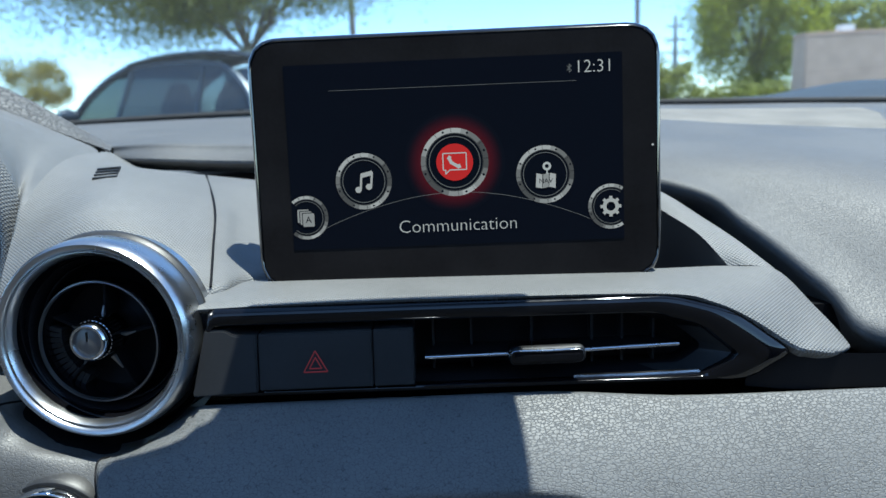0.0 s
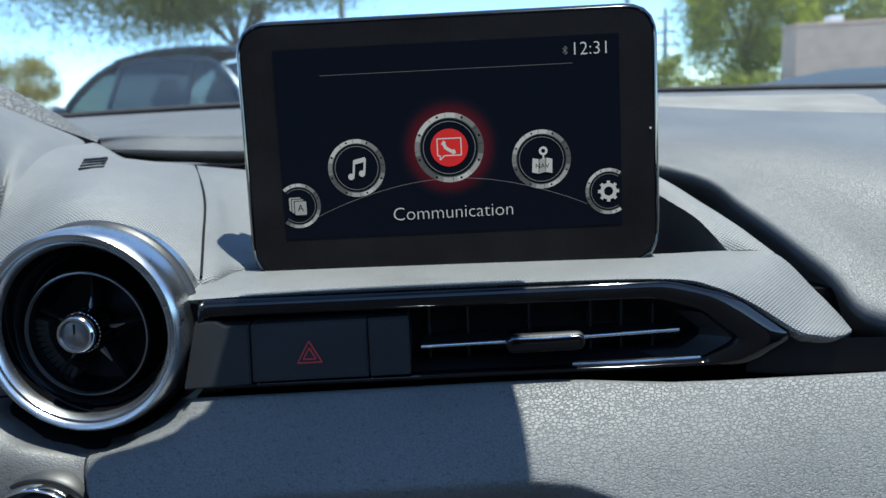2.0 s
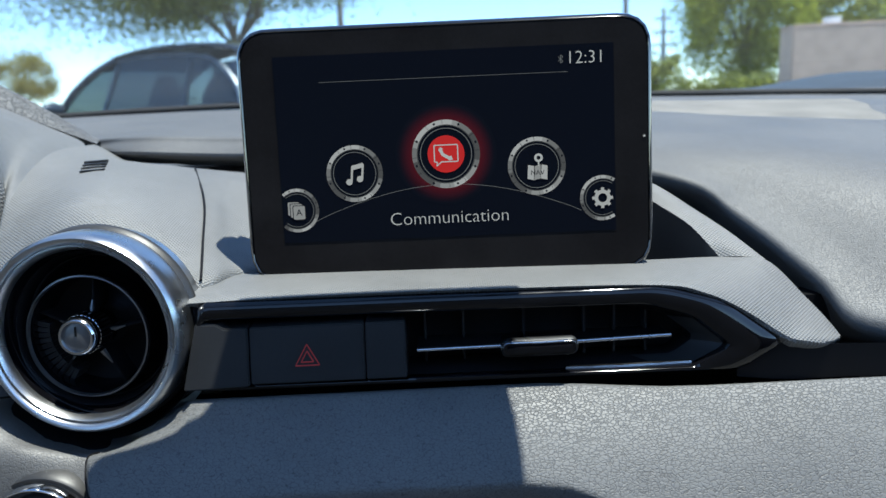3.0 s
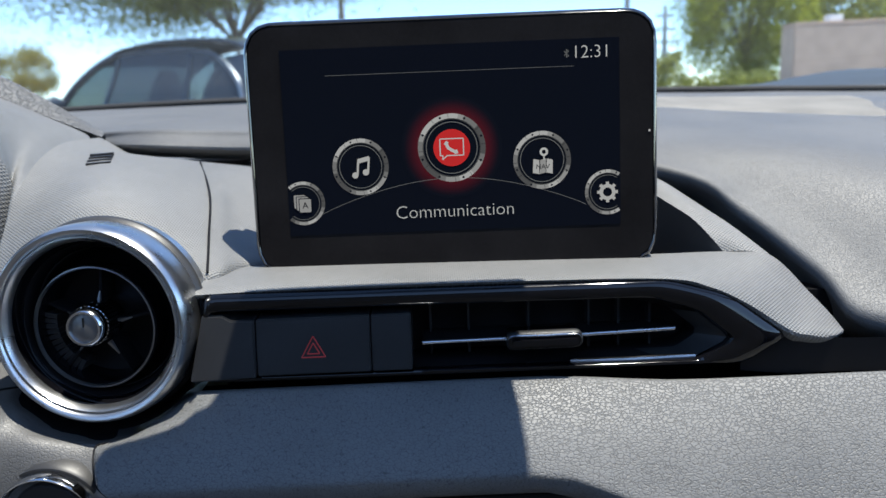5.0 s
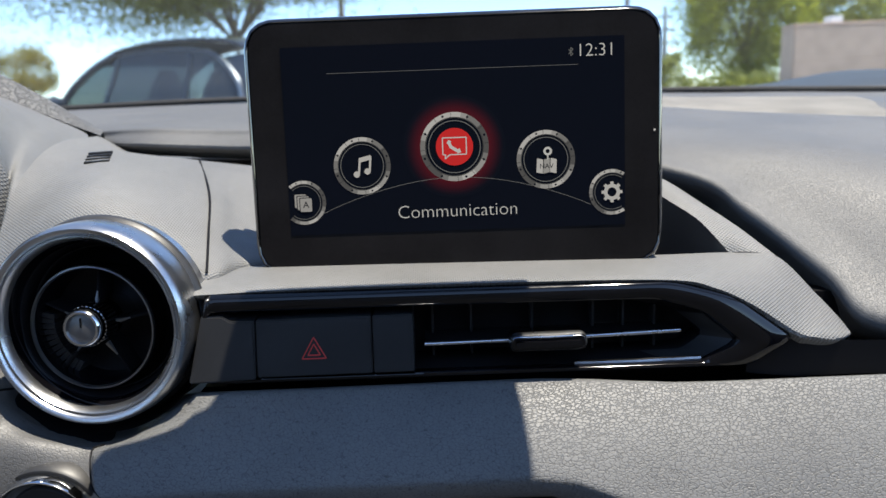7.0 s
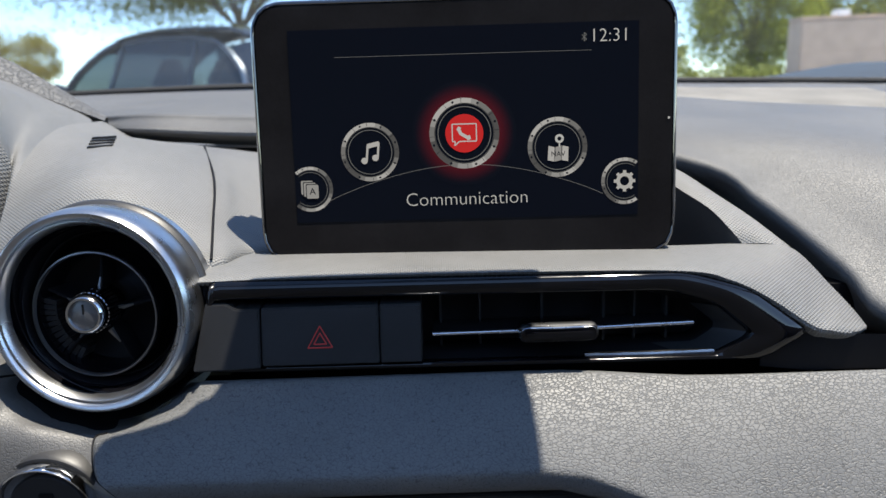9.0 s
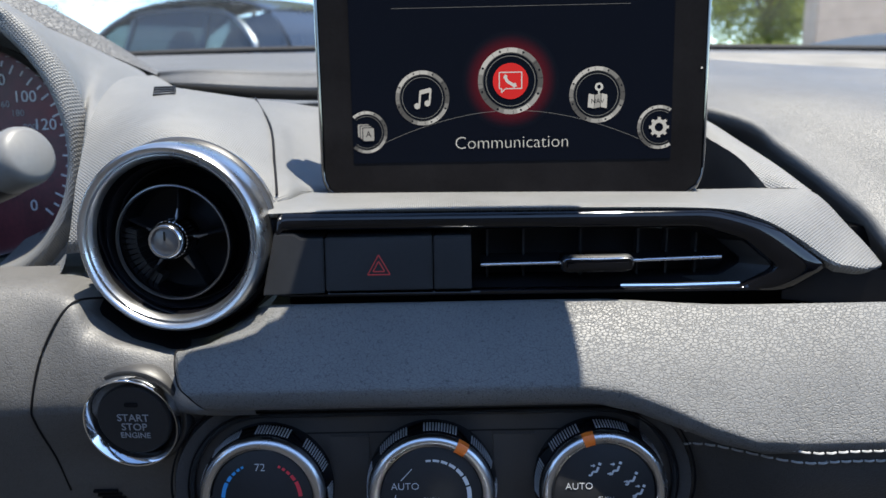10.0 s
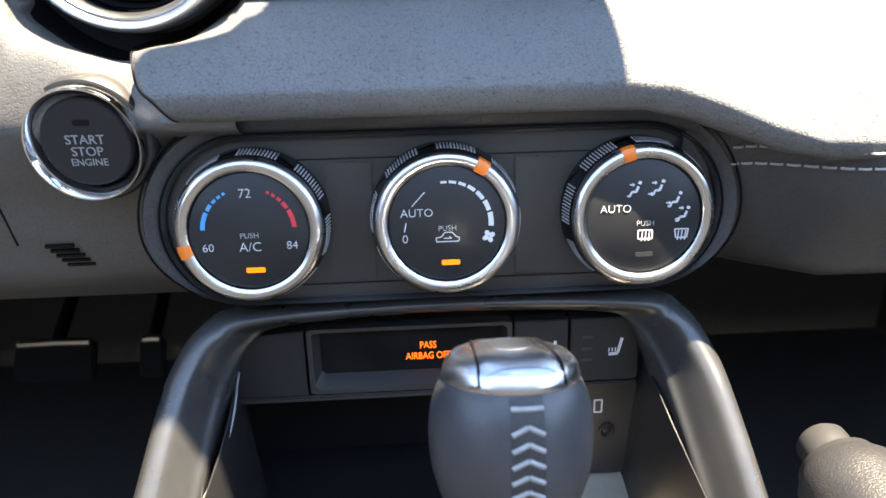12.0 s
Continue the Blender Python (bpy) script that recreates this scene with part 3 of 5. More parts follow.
part("lower_right_panel", quads([[c[j] for c in cols] for j in range(len(cols[0]))]), M_LOWER_SHADE, dash, "leather panel below the stitched seam, shade put into its colour")

# centre panel around the climate controls, with the stadium opening
C_CLIM = face(-0.0305, 0.2785, 0.7382, 8)
# lower left panel with the start button
left = []
for x in (-0.56, -0.42, -0.32, -0.25, -0.205, -0.186, -0.178, -0.165, -0.150, -0.139, -0.128, -0.118, -0.104):
    b = ease(-0.146, -0.124, x)
    c = ease(-0.30, -0.19, x)
    def lower(y, z):
        return (x, y + 0.004 * (z > cut(x, 0.0520)), min(z, cut(x, 0.0520) - 0.0015 * (z - 0.78) / 0.04))
    left.append([lower(0.335, 0.826), lower(0.303 - 0.006 * (1 - c), 0.8270), lower(0.2920 - 0.012 * (1 - c), 0.8200), lower(0.2840 - 0.016 * (1 - c) + 0.0065 * b, 0.802), lower(0.2795 - 0.014 * (1 - c) - 0.0095 * b, 0.7795), lower(0.2835 - 0.012 * (1 - c) + 0.004 * b, 0.768), lower(0.2965 - 0.008 * (1 - c) + 0.002 * b, 0.744), lower(0.3055, 0.722), lower(0.3190, 0.698), lower(0.350, 0.676)])
part("lower_left_panel", sheet([[r[k] for r in left] for k in range(10)], 4, 5), M_PANEL, dash, "grained leather-look knee panel", flip=True)
part("panel_seam", tube(catmull([Vector(left[4][k + 1]).lerp(Vector(left[5][k + 1]), w) + Vector((0, -0.0002, 0.0001)) for k, w in enumerate((1.5, 1.0, 0.45, 0.15, 0.05, 0.0, -0.05))], 8), 0.0005, 6), M_BLACK, dash)
part("pad_crease", tube(catmull([Vector(rows[k][0]) + Vector((0.0004, -0.0004, 0)) for k in range(2, 8)], 6), 0.0006, 6), M_BLACK, dash)

# black cup standing in for the deep shade round the vent's foot
for r, a0, sweep in ((0.0525, 215, 56), (0.0470, 267, 62)):
    cup = part("vent_shade_cup", lathe([(r + 0.0010, -0.008), (r + 0.0006, -0.012), (r, -0.030), (0.0380, -0.034)], 40, a0, sweep), M_BLACK, dash)
    cup.matrix_world = face(-0.1415, 0.291, 0.8495, 3, -4)

part("backing", block((-0.118, 0.288, 0.715), (0.058, 0.300, 0.790)), M_KNEE_SHADE, dash)

# dark blocks added behind the openings to stop light coming through
part("core", block((-0.66, 0.345, 0.70), (0.66, 0.72, 0.80)), M_BLACK, dash)
part("upper_core", block((-0.10, 0.335, 0.802), (0.66, 0.40, 0.838)), M_BLACK, dash)
part("lower_core", block((-0.16, 0.40, 0.40), (0.10, 0.72, 0.698)), M_BLACK, dash)

# stitched double seam
for row in (0, 1):
    x = 0.079
    while x < 0.30:
        ends = []
        for a in (x, x + 0.0036):
            up = ease(0.066, 0.14, a)
            ends.append(Vector((a, fall(a) - 0.0007 - ((0.0016 + 0.0036 * ease(0.085, 0.12, a)) if row == 0 else 0), (0.7612 if row == 0 else 0.7622) + 0.0062 * up - 0.0082 * row)))
        p, q = ends
        part("stitch", tube([p + (q - p) * t + Vector((0, -0.0006 * math.sin(math.pi * t), 0)) for t in (0, 0.25, 0.5, 0.75, 1)], 0.0005, 6), M_STITCH, dash)
        x += 0.0046

# speaker or sensor slots
for m, n, w, pitch, tall, lean, skew in ((pose(-0.1782, 0.4105, 0.9066, 5.3, 4.6, 0), 4, 0.0090, 0.0085, 0.0022, 0.0080, -0.0029), (face(-0.1868, 0.3080, 0.7160, -27), 5, 0.0115, 0.0030, 0.0013, 0.0, -0.0012)):
    t = thing("sensor_grille", m, "small slotted black sensor grille let into the dash", "grille")
    for k in range(n):
        mid, shift = (k - (n - 1) / 2) * pitch, (k - (n - 1) / 2) * skew
        part("slot", prism([Vector((shift + a * w / 2, mid + c * tall / 2 + a * lean / 2)) for a, c in ((-1, -1), (1, -1), (1, 1), (-1, 1))], -0.0015, 0.0003 if n == 4 else 0.0010), M_BUTTON if n == 4 else M_BLACK, t)

# ---- instrument hood, gauge, column, stalk ----
hood = thing("instrument_hood", pose(0, 0, 0), "grey grained hood over the instruments with a stitched-look edge", "instrument hood")
ring_c = Vector((-0.291, 0.37, 0.882))
edge = {-75: (-0.262, 0.322, 0.806), -55: (-0.222, 0.319, 0.813), -40: (-0.203, 0.318, 0.826), -22: (-0.196, 0.319, 0.845), 0: (-0.195, 0.333, 0.872), 22: (-0.202, 0.375, 0.899), 42: (-0.214, 0.440, 0.913), 58: (-0.222, 0.500, 0.9145), 70: (-0.245, 0.497, 0.928), 84: (-0.275, 0.487, 0.9445), 105: (-0.325, 0.480, 0.966), 130: (-0.41, 0.475, 0.982), 150: (-0.50, 0.47, 0.98)}
rim = []
for a, q in edge.items():
    u = Vector((math.cos(radians(a)), 0, math.sin(radians(a))))
    o = Vector((ring_c.x, 0, ring_c.z))
    q = Vector(q)
    crest = o + u * 0.079 + Vector((0, 0.3665, 0))
    rim.append([o + u * 0.062 + Vector((0, 0.425, 0)), o + u * 0.0695 + Vector((0, 0.392, 0)), o + u * 0.0735 + Vector((0, 0.371, 0)), crest, o + u * 0.0860 + Vector((0, 0.373, 0)),
                crest.lerp(q, 0.50) + Vector((0, 0.010, -0.001)), crest.lerp(q, 0.80) + Vector((0, 0.003, 0)), q])
part("hood_shell", sheet([[r[k] for r in rim] for k in range(8)], 6, 4), M_WEAVE, hood, "woven-grain hood round the gauges")
front = [(-0.2185, 0.510, 0.9140), (-0.245, 0.496, 0.9285), (-0.275, 0.486, 0.945), (-0.32, 0.479, 0.9655), (-0.41, 0.474, 0.983), (-0.55, 0.47, 0.985)]
crown_line = [(-0.2235, 0.527, 0.9145), (-0.249, 0.516, 0.9355), (-0.280, 0.510, 0.9560), (-0.325, 0.504, 0.977), (-0.41, 0.499, 0.995), (-0.55, 0.49, 0.993)]
behind = [(x - 0.01, y + 0.03, z - 0.02) for x, y, z in crown_line]
far = [(x - 0.06, 0.70, 0.90) for x, y, z in crown_line]
mid_b = [Vector(a).lerp(Vector(c), 0.5) + Vector((0.001, 0, 0.002)) for a, c in zip(front, crown_line)]
part("hood_band", sheet([front, mid_b, crown_line, behind, far], 6, 5), M_BAND, hood, "padded leather-grain band along the hood's edge")

gauge = thing("speedometer", face(-0.298, 0.425, 0.8725, 6) @ Matrix.Scale(1.1, 4), "round black speedometer with white figures and a painted red glow", "gauge")
# The dial's red glow is painted into its base colour.
part("dial", prism(even(arc(0, 0, 0.058, 0, 359, 64), 64), -0.004, 0.0), mat("dial_glow_paint", (0.080, 0.011, 0.015), 0.5, vary=0.6, vary_scale=30), gauge, "dark dial with its red glow painted in")
part("dial_ring", lathe([(0.0535, 0.0), (0.0545, 0.005), (0.056, 0.007), (0.0575, 0.005), (0.058, 0.0)], 64), M_CHROME, gauge, "thin bright ring")
marks = []
for i in range(0, 41):
    a = radians(-42 + i * 6.5)
    r0 = 0.0480 if i % 2 else 0.0460
    marks.append((r0 * math.cos(a), r0 * math.sin(a), 0.0510 * math.cos(a), 0.0510 * math.sin(a), 0.0009))
part("scale_marks", bars(marks, 0.0, 0.0004), M_PRINT, gauge)
for text, a, r, s in (("80", 68, 0.0405, 0.0085), ("100", 45, 0.0405, 0.0085), ("120", 20, 0.0405, 0.0085), ("60", 92, 0.0405, 0.0085), ("160", 56, 0.0300, 0.0048), ("180", 40, 0.0315, 0.0048), ("200", 23, 0.0325, 0.0048), ("220", 6, 0.0330, 0.0048), ("240", -9, 0.0335, 0.0048), ("0", -46, 0.0405, 0.0085)):
    words(text, s, r * math.cos(radians(a)), r * math.sin(radians(a)), 0.0004, M_PRINT if s > 0.006 else M_DIMPRINT, gauge, "figure")
part("needle", bars([(-0.002, -0.01, -0.001, -0.044, 0.0016)], 0.002, 0.003), M_PRINT, gauge)

stalk = thing("wiper_stalk", look((-0.1520, 0.215, 0.8935), (-0.345, 0.30, 0.822)), "black wiper stalk with a pale grey rounded end", "wiper stalk")
part("stalk_end", lathe([(0.0, 0.0025), (0.007, 0.0022), (0.0088, 0.0008), (0.0095, -0.0015), (0.0096, -0.011)], 36), mat("pale_grey_plastic", (0.13, 0.13, 0.128), 0.45), stalk, "pale grey end")
# Arm takes the darker plastic to carry its shadow side.
part("stalk_arm", lathe([(0.0097, -0.0110), (0.0099, -0.013), (0.0099, -0.03), (0.0085, -0.06), (0.007, -0.10), (0.0065, -0.20)], 28), M_BUTTON, stalk)
col = thing("steering_column_cover", pose(0, 0, 0), "dark plastic steering column shroud", "column cover")
part("shroud", tube([(-0.345, 0.16, 0.835), (-0.345, 0.22, 0.83), (-0.345, 0.30, 0.82), (-0.345, 0.36, 0.815)], lambda t: 0.052 + 0.012 * t, 24, 0.9), M_PLASTIC, col)

# ---- round air vent ----
vent = thing("round_air_vent", face(-0.1402, 0.291, 0.8480, 3, -4) @ Matrix.Scale(1.015, 4), "round air vent with a satin metal ring and black louvres", "air vent")
M_RING = mat("satin_ring_metal", (0.55, 0.56, 0.575), 0.29, 1.0, vary=0.06, bump=("grain", 0.0004, 0.03))
part("ring", lathe([(0.0396, -0.028), (0.0403, -0.012), (0.0404, -0.006), (0.0401, -0.0026), (0.0394, -0.0002), (0.0384, 0.0010), (0.0373, 0.0009), (0.0364, 0.0), (0.0360, -0.0010), (0.0356, -0.0004), (0.0350, -0.0004), (0.0343, -0.0014), (0.0336, -0.0032), (0.0332, -0.0052)], 96), M_RING, vent, "broad satin metal ring")
part("gasket", lathe([(0.0400, -0.0205), (0.0414, -0.0190), (0.0419, -0.0176), (0.0414, -0.0162), (0.0400, -0.0148)], 96), M_PLASTIC, vent, "thin dark grained gasket")
M_BEVEL = mat("dark_satin_metal", (0.26, 0.265, 0.275), 0.34, 1.0, vary=0.06)
part("bevel", lathe([(0.0333, -0.0046), (0.0330, -0.0062), (0.0326, -0.0090), (0.0324, -0.0105), (0.0320, -0.0110)], 96), M_PIANO, vent, "gloss black bevel inside the ring")
part("throat", lathe([(0.0321, -0.0108), (0.0308, -0.0135), (0.0300, -0.0215), (0.0290, -0.024), (0.0275, -0.0265), (0.0262, -0.0275), (0.0, -0.0275)], 72), mat("vent_black", (0.004, 0.004, 0.005), 0.5, vary=0.3, spec=0.15), vent)
part("throat_line", lathe([(0.0292, -0.0170), (0.0296, -0.0160), (0.0300, -0.0166)], 96), M_PLASTIC, vent)
ball = part("inner_ring", lathe([(0.0214, -0.020), (0.0224, -0.0135), (0.0230, -0.0118), (0.0238, -0.0114), (0.0243, -0.0122), (0.0243, -0.018), (0.0230, -0.027), (0.0214, -0.027), (0.0214, -0.020)], 72), M_PIANO, vent, "glossy black inner ring with a light edge")
ball.location, ball.scale = (-0.0034, -0.0032, 0.0), (1.06, 1.06, 1.0)
part("inner_edge", lathe([(0.0228, -0.0121), (0.0233, -0.0109), (0.0239, -0.0110), (0.0243, -0.0121)], 72), M_BEVEL, ball)
for k in range(12):
    a = radians(168 + k * 6.4)
    part("rib", bars([(0.0172 * math.cos(a), 0.0172 * math.sin(a), 0.0222 * math.cos(a), 0.0222 * math.sin(a), 0.0018)], -0.030, -0.0158 - 0.0002 * k), M_BUTTON, ball)
for k in range(5):
    a = radians(84 - 72 * k)
    p0, p1 = 0.0065, 0.0218
    fin = prism([Vector((p0, -0.0008)), Vector((p1, -0.0004)), Vector((p1, 0.0004)), Vector((p0, 0.0008))], -0.030, -0.0160, 0.0003)
    bmesh.ops.rotate(fin, verts=fin.verts[:], cent=(0, 0, 0), matrix=Matrix.Rotation(a, 3, "Z"))
    part("spoke", fin, M_BLACK, ball)
    tip = tube([(0.0075 * math.cos(a), 0.0075 * math.sin(a), -0.0150), (0.0135 * math.cos(a), 0.0135 * math.sin(a), -0.0158)], lambda t: 0.0010 * (1 - t) + 0.0003, 6)
    part("spoke_edge", tip, M_BEVEL, ball)
knob = part("knob", lathe([(0.0095, -0.030), (0.0092, -0.0180), (0.0085, -0.0150), (0.0081, -0.0140), (0.0079, -0.0025), (0.0076, -0.0008), (0.0068, 0.0), (0.0060, 0.0), (0.0056, -0.0010)], 48), M_CHROME, vent, "chrome centre knob")
knob.location = (-0.0018, -0.0008, 0.0)
part("knob_face", lathe([(0.0057, -0.0012), (0.0040, -0.0007), (0.0, -0.0005)], 36), mat("dark_grey_metal", (0.16, 0.16, 0.165), 0.35, 0.7), knob, "dark grey knob face")
part("knob_mark", bars([(0, 0.0004, 0, 0.0042, 0.0006)], -0.0008, -0.0002), M_BLACK, knob)
for k in range(30):
    a = radians(k * 12)
    part("knurl", bars([(0.0074 * math.cos(a), 0.0074 * math.sin(a), 0.0082 * math.cos(a), 0.0082 * math.sin(a), 0.0009)], -0.0136, -0.0045), M_CHROME, knob)

# ---- centre vent panel with hazard switch ----
def wedge(bm, top, k):
    """Leans a front face back: the lower it is, the further it stands out."""
    for v in bm.verts:
        if v.co.z > -0.005:
            v.co.z += (top - v.co.y) * k
    return bm



panel = thing("centre_vent_panel", face(0, 0.2985, 0.837), "gloss black centre vent surround with a pointed end", "vent panel")
outer = rounded([(-0.0995, -0.0185, 0.004), (0.130, -0.0195, 0.012), (0.1470, -0.0090, 0.003), (0.120, 0.0110, 0.030), (0.095, 0.0187, 0.040), (-0.0960, 0.0200, 0.003)], 8)
inner = rounded([(-0.0975, -0.0150, 0.002), (0.106, -0.0165, 0.004), (0.1215, -0.0085, 0.002), (0.106, 0.0045, 0.014), (0.086, 0.0108, 0.02), (-0.0940, 0.0125, 0.002)], 8)
mouth = rounded([(-0.0970, -0.0146, 0.002), (0.101, -0.0142, 0.003), (0.1115, -0.0075, 0.003), (0.098, 0.0035, 0.014), (0.080, 0.0080, 0.02), (-0.0935, 0.0098, 0.002)], 8)
NL = 160
oo, ii, mm = even(outer, NL), even(inner, NL), even(mouth, NL)


def band(t):
    return [a.lerp(b, t) for a, b in zip(oo, ii)]


part("surround", hoop([(oo, -0.012), (oo, -0.0036), (band(0.04), -0.0020), (band(0.12), -0.0006), (band(0.26), 0.0006), (band(0.45), 0.0012), (band(0.80), 0.0010), (band(0.93), 0.0005), (ii, -0.0012), (ii, -0.0030)]), M_PIANO, panel, "gloss black lacquered surround")
part("mouth_wall", hoop([(ii, -0.0028), (mm, -0.0110), (mm, -0.0220)]), M_BLACK, panel)
tip = [k for k in range(NL) if ii[k].x > 0.092 and ii[k].y < 0.004]
part("mouth_chamfer", quads([[(o[k].x - 0.0004, o[k].y, h) for k in tip] for o, h in ((ii, -0.0020), (mm, -0.0100))]), M_BUTTON, panel, "dark satin chamfer inside the point")
part("well", prism(rounded([(-0.0965, -0.0152, 0.002), (0.118, -0.0152, 0.01), (0.104, 0.0045, 0.01), (-0.0930, 0.0105, 0.002)]), -0.0225, -0.0215), M_BLACK, panel)
end_plate = rounded([(-0.1025, -0.0150, 0.001), (-0.0757, -0.0142, 0.0008), (-0.0757, 0.0088, 0.0008), (-0.0850, 0.0090, 0.004), (-0.0885, 0.0112, 0.004), (-0.0968, 0.0114, 0.001)], 5)
part("end_plate", wedge(prism(end_plate, -0.02, 0.0012, 0.0006), 0.0115, 0.2), M_BUTTON, panel)
haz = part("hazard_switch", wedge(prism(rounded(rect(0.0464, 0.0226, 0.0008, -0.0519, -0.0024)), -0.02, 0.0012, 0.0006), 0.0090, 0.2), M_BUTTON, panel, "dark grey hazard switch with a red triangle")
for r, w in ((0.0056, 0.00042), (0.0029, 0.00042)):
    P = [(-0.0520 + r * math.cos(radians(a)), -0.0041 + r * math.sin(radians(a))) for a in (90, 210, 330)]
    part("triangle", wedge(bars([(*P[i], *P[(i + 1) % 3], w) for i in range(3)], 0.0011, 0.00145), 0.0090, 0.2), M_HAZARD, haz, "red outlined triangle")
part("blank_switch", wedge(prism(rounded(rect(0.0163, 0.0226, 0.0008, -0.0200, -0.0024)), -0.02, 0.0012, 0.0006), 0.0090, 0.2), M_BUTTON, panel)
for x in (-0.004, 0.0125, 0.0385, 0.0645, 0.0775, 0.091):
    part("fin", block((x - 0.0005, -0.0148, -0.0215), (x + 0.0005, 0.0085, -0.0150), 0.0001), M_BUTTON, panel)
part("vane", tube([(-0.0075, -0.0056, -0.004), (0.045, -0.0050, -0.003), (0.0985, -0.0040, -0.004)], 0.0009, 10), M_SATIN, panel, "thin satin metal vane")
part("vane_blade", block((-0.0075, -0.0056, -0.019), (0.0985, -0.0044, -0.004)), M_BLACK, panel)
tab = part("slider", prism(rounded(rect(0.0305, 0.0064, 0.0028, 0.0425, -0.0042), 6), -0.006, 0.0070, 0.0022, 4), M_PIANO, panel, "gloss black slider tab")
t0, t1 = even(rounded(rect(0.0316, 0.0074, 0.0033, 0.0425, -0.0042), 6), 64), even(rounded(rect(0.0296, 0.0054, 0.0024, 0.0425, -0.0042), 6), 64)
part("slider_rim", hoop([(t0, 0.0012), (t0, 0.0036), (t1, 0.0052)]), M_SATIN, tab, "satin metal rim")
part("slider_trim", tube([(0.0285 + 0.028 * t, -0.0016, 0.0052 - 0.004 * abs(2 * t - 1) ** 8) for t in (0, 0.1, 0.5, 0.9, 1)], 0.0006, 8), M_SATIN, tab)
part("lower_strip", tube([(0.054, -0.0157, -0.0018), (0.08, -0.0158, -0.0012), (0.1065, -0.0156, -0.0018)], 0.0011, 8), M_CHROME, panel, "bright lower strip")

# ---- infotainment display ----
disp = thing("infotainment_display", face(0.0092, 0.3385, 0.9108, 4, -1.5), "black free-standing touch display showing a round-icon menu", "display screen")
o1 = even(rounded(rect(0.1830, 0.1135, 0.0150), 10), 120)
o2 = even(rounded(rect(0.1785, 0.1090, 0.0130), 10), 120)
o3 = even(rounded(rect(0.1730, 0.1035, 0.0110), 10), 120)
M_RIM = mat("gloss_black_rim", (0.006, 0.006, 0.007), 0.10, vary=0.2, coat=1.0, spec=0.5)
part("housing", hoop([(o3, -0.020), (o2, -0.0190), (o1, -0.0140), (o1, -0.0042)] + [([p.lerp(q, t) for p, q in zip(o1, o2)], z) for t, z in ((0.12, -0.0026), (0.32, -0.0013), (0.6, -0.0004), (0.85, 0.0), (1.0, -0.0003))]), M_RIM, disp, "gloss black housing with a lighter rim")
part("housing_back", prism(o3, -0.024, -0.0165), M_PLASTIC, disp)
part("front_glass", prism(o2, -0.012, -0.0002, 0.0006), M_GLASS, disp, "black glass front with wide borders")
part("foot", prism(rounded(rect(0.12, 0.03, 0.006, 0, -0.052)), -0.024, -0.012), M_PLASTIC, disp)
SX, SY = -0.0003, 0.0028
scr = part("screen", prism(rounded(rect(0.1490, 0.0820, 0.0003, SX, SY)), -0.002, 0.0000), M_SCREEN, disp, "dark lit screen")


def ui(px, py):
    """From pixel positions in the camera's view (592 wide, 331 high, y down) to the screen."""
    return SX - 0.0745 + px / 592 * 0.149, SY + 0.041 - py / 331 * 0.082


def ui_ring(px, py, r, clip=False, dim=1):
    x, y = ui(px, py)
    k = 0.149 / 592
    a0, a1 = (0, 360)
    if clip:
        a0, a1 = (-131, 131) if px < 100 else (56, 304)
    segs = 28 if not clip else 20
    for i in range(segs):
        b0, b1 = a0 + (a1 - a0) * i / segs, a0 + (a1 - a0) * (i + 1) / segs
        sheen = 0.5 + 0.5 * math.cos(2 * radians((b0 + b1) / 2 - 115)) + (0.3 if 40 < (b0 + b1) / 2 < 190 else 0)
        part("bezel_segment", arc_band(x, y, r * k * 0.86, r * k, b0, b1, 0.0, 0.00010, 3), M_BEZEL[min(3, int(sheen * 3.2))], scr)
    part("bezel_line", arc_band(x, y, r * k * 0.74, r * k * 0.765, a0, a1 - 0.5 if not clip else a1, 0.0, 0.0001, 40), M_UIDIM, scr)
    part("bezel_shade", arc_band(x, y, r * k * 0.83, r * k * 0.86, a0, a1 - 0.5 if not clip else a1, 0.0, 0.0001, 40), M_UIDARK, scr)
    for i in range(12):
        b0 = radians(5 + 30 * i)
        if not clip or radians(a0) <= b0 <= radians(a1):
            part("bezel_tick", bars([(x + r * k * 0.87 * math.cos(b0), y + r * k * 0.87 * math.sin(b0), x + r * k * math.cos(b0), y + r * k * math.sin(b0), 0.00016)], 0.0, 0.00014), M_SCREEN, scr)
    for i in range(8):
        b0 = 20 + 45 * i
        if a0 <= b0 <= a1 or not clip:
            c = Vector((x + r * k * 0.93 * math.cos(radians(b0)), y + r * k * 0.93 * math.sin(radians(b0))))
            part("bezel_screw", prism(arc(c.x, c.y, r * k * 0.035, 0, 330, 11), 0.0, 0.00016), M_SCREEN, scr)


track = bars([(*ui(60 + i * 11.5, 293 - 57 * math.sin(math.pi * (i + 0.0) / 41) ** 0.9), *ui(60 + (i + 1) * 11.5, 293 - 57 * math.sin(math.pi * (i + 1) / 41) ** 0.9), 0.00022) for i in range(41)], 0.0, 0.00004)
part("menu_arc", track, M_UIDIM, scr, "thin grey arc joining the icons")
part("header_line", bars([(*ui(78, 47), *ui(512, 47), 0.00018)], 0.0, 0.00005), M_UIDIM, scr)
for px, py, r, c in ((132, 210, 50, False), (295, 182, 60, False), (454, 210, 51, False), (26, 272, 39, True), (569, 272, 40, True)):
    ui_ring(px, py, r, c)
gx, gy = ui(295, 182)
M_GLOW = mat("red_glow_pixels", (0.75, 0.02, 0.03), 0.5, vary=0, emit=0.5, spec=0.05)
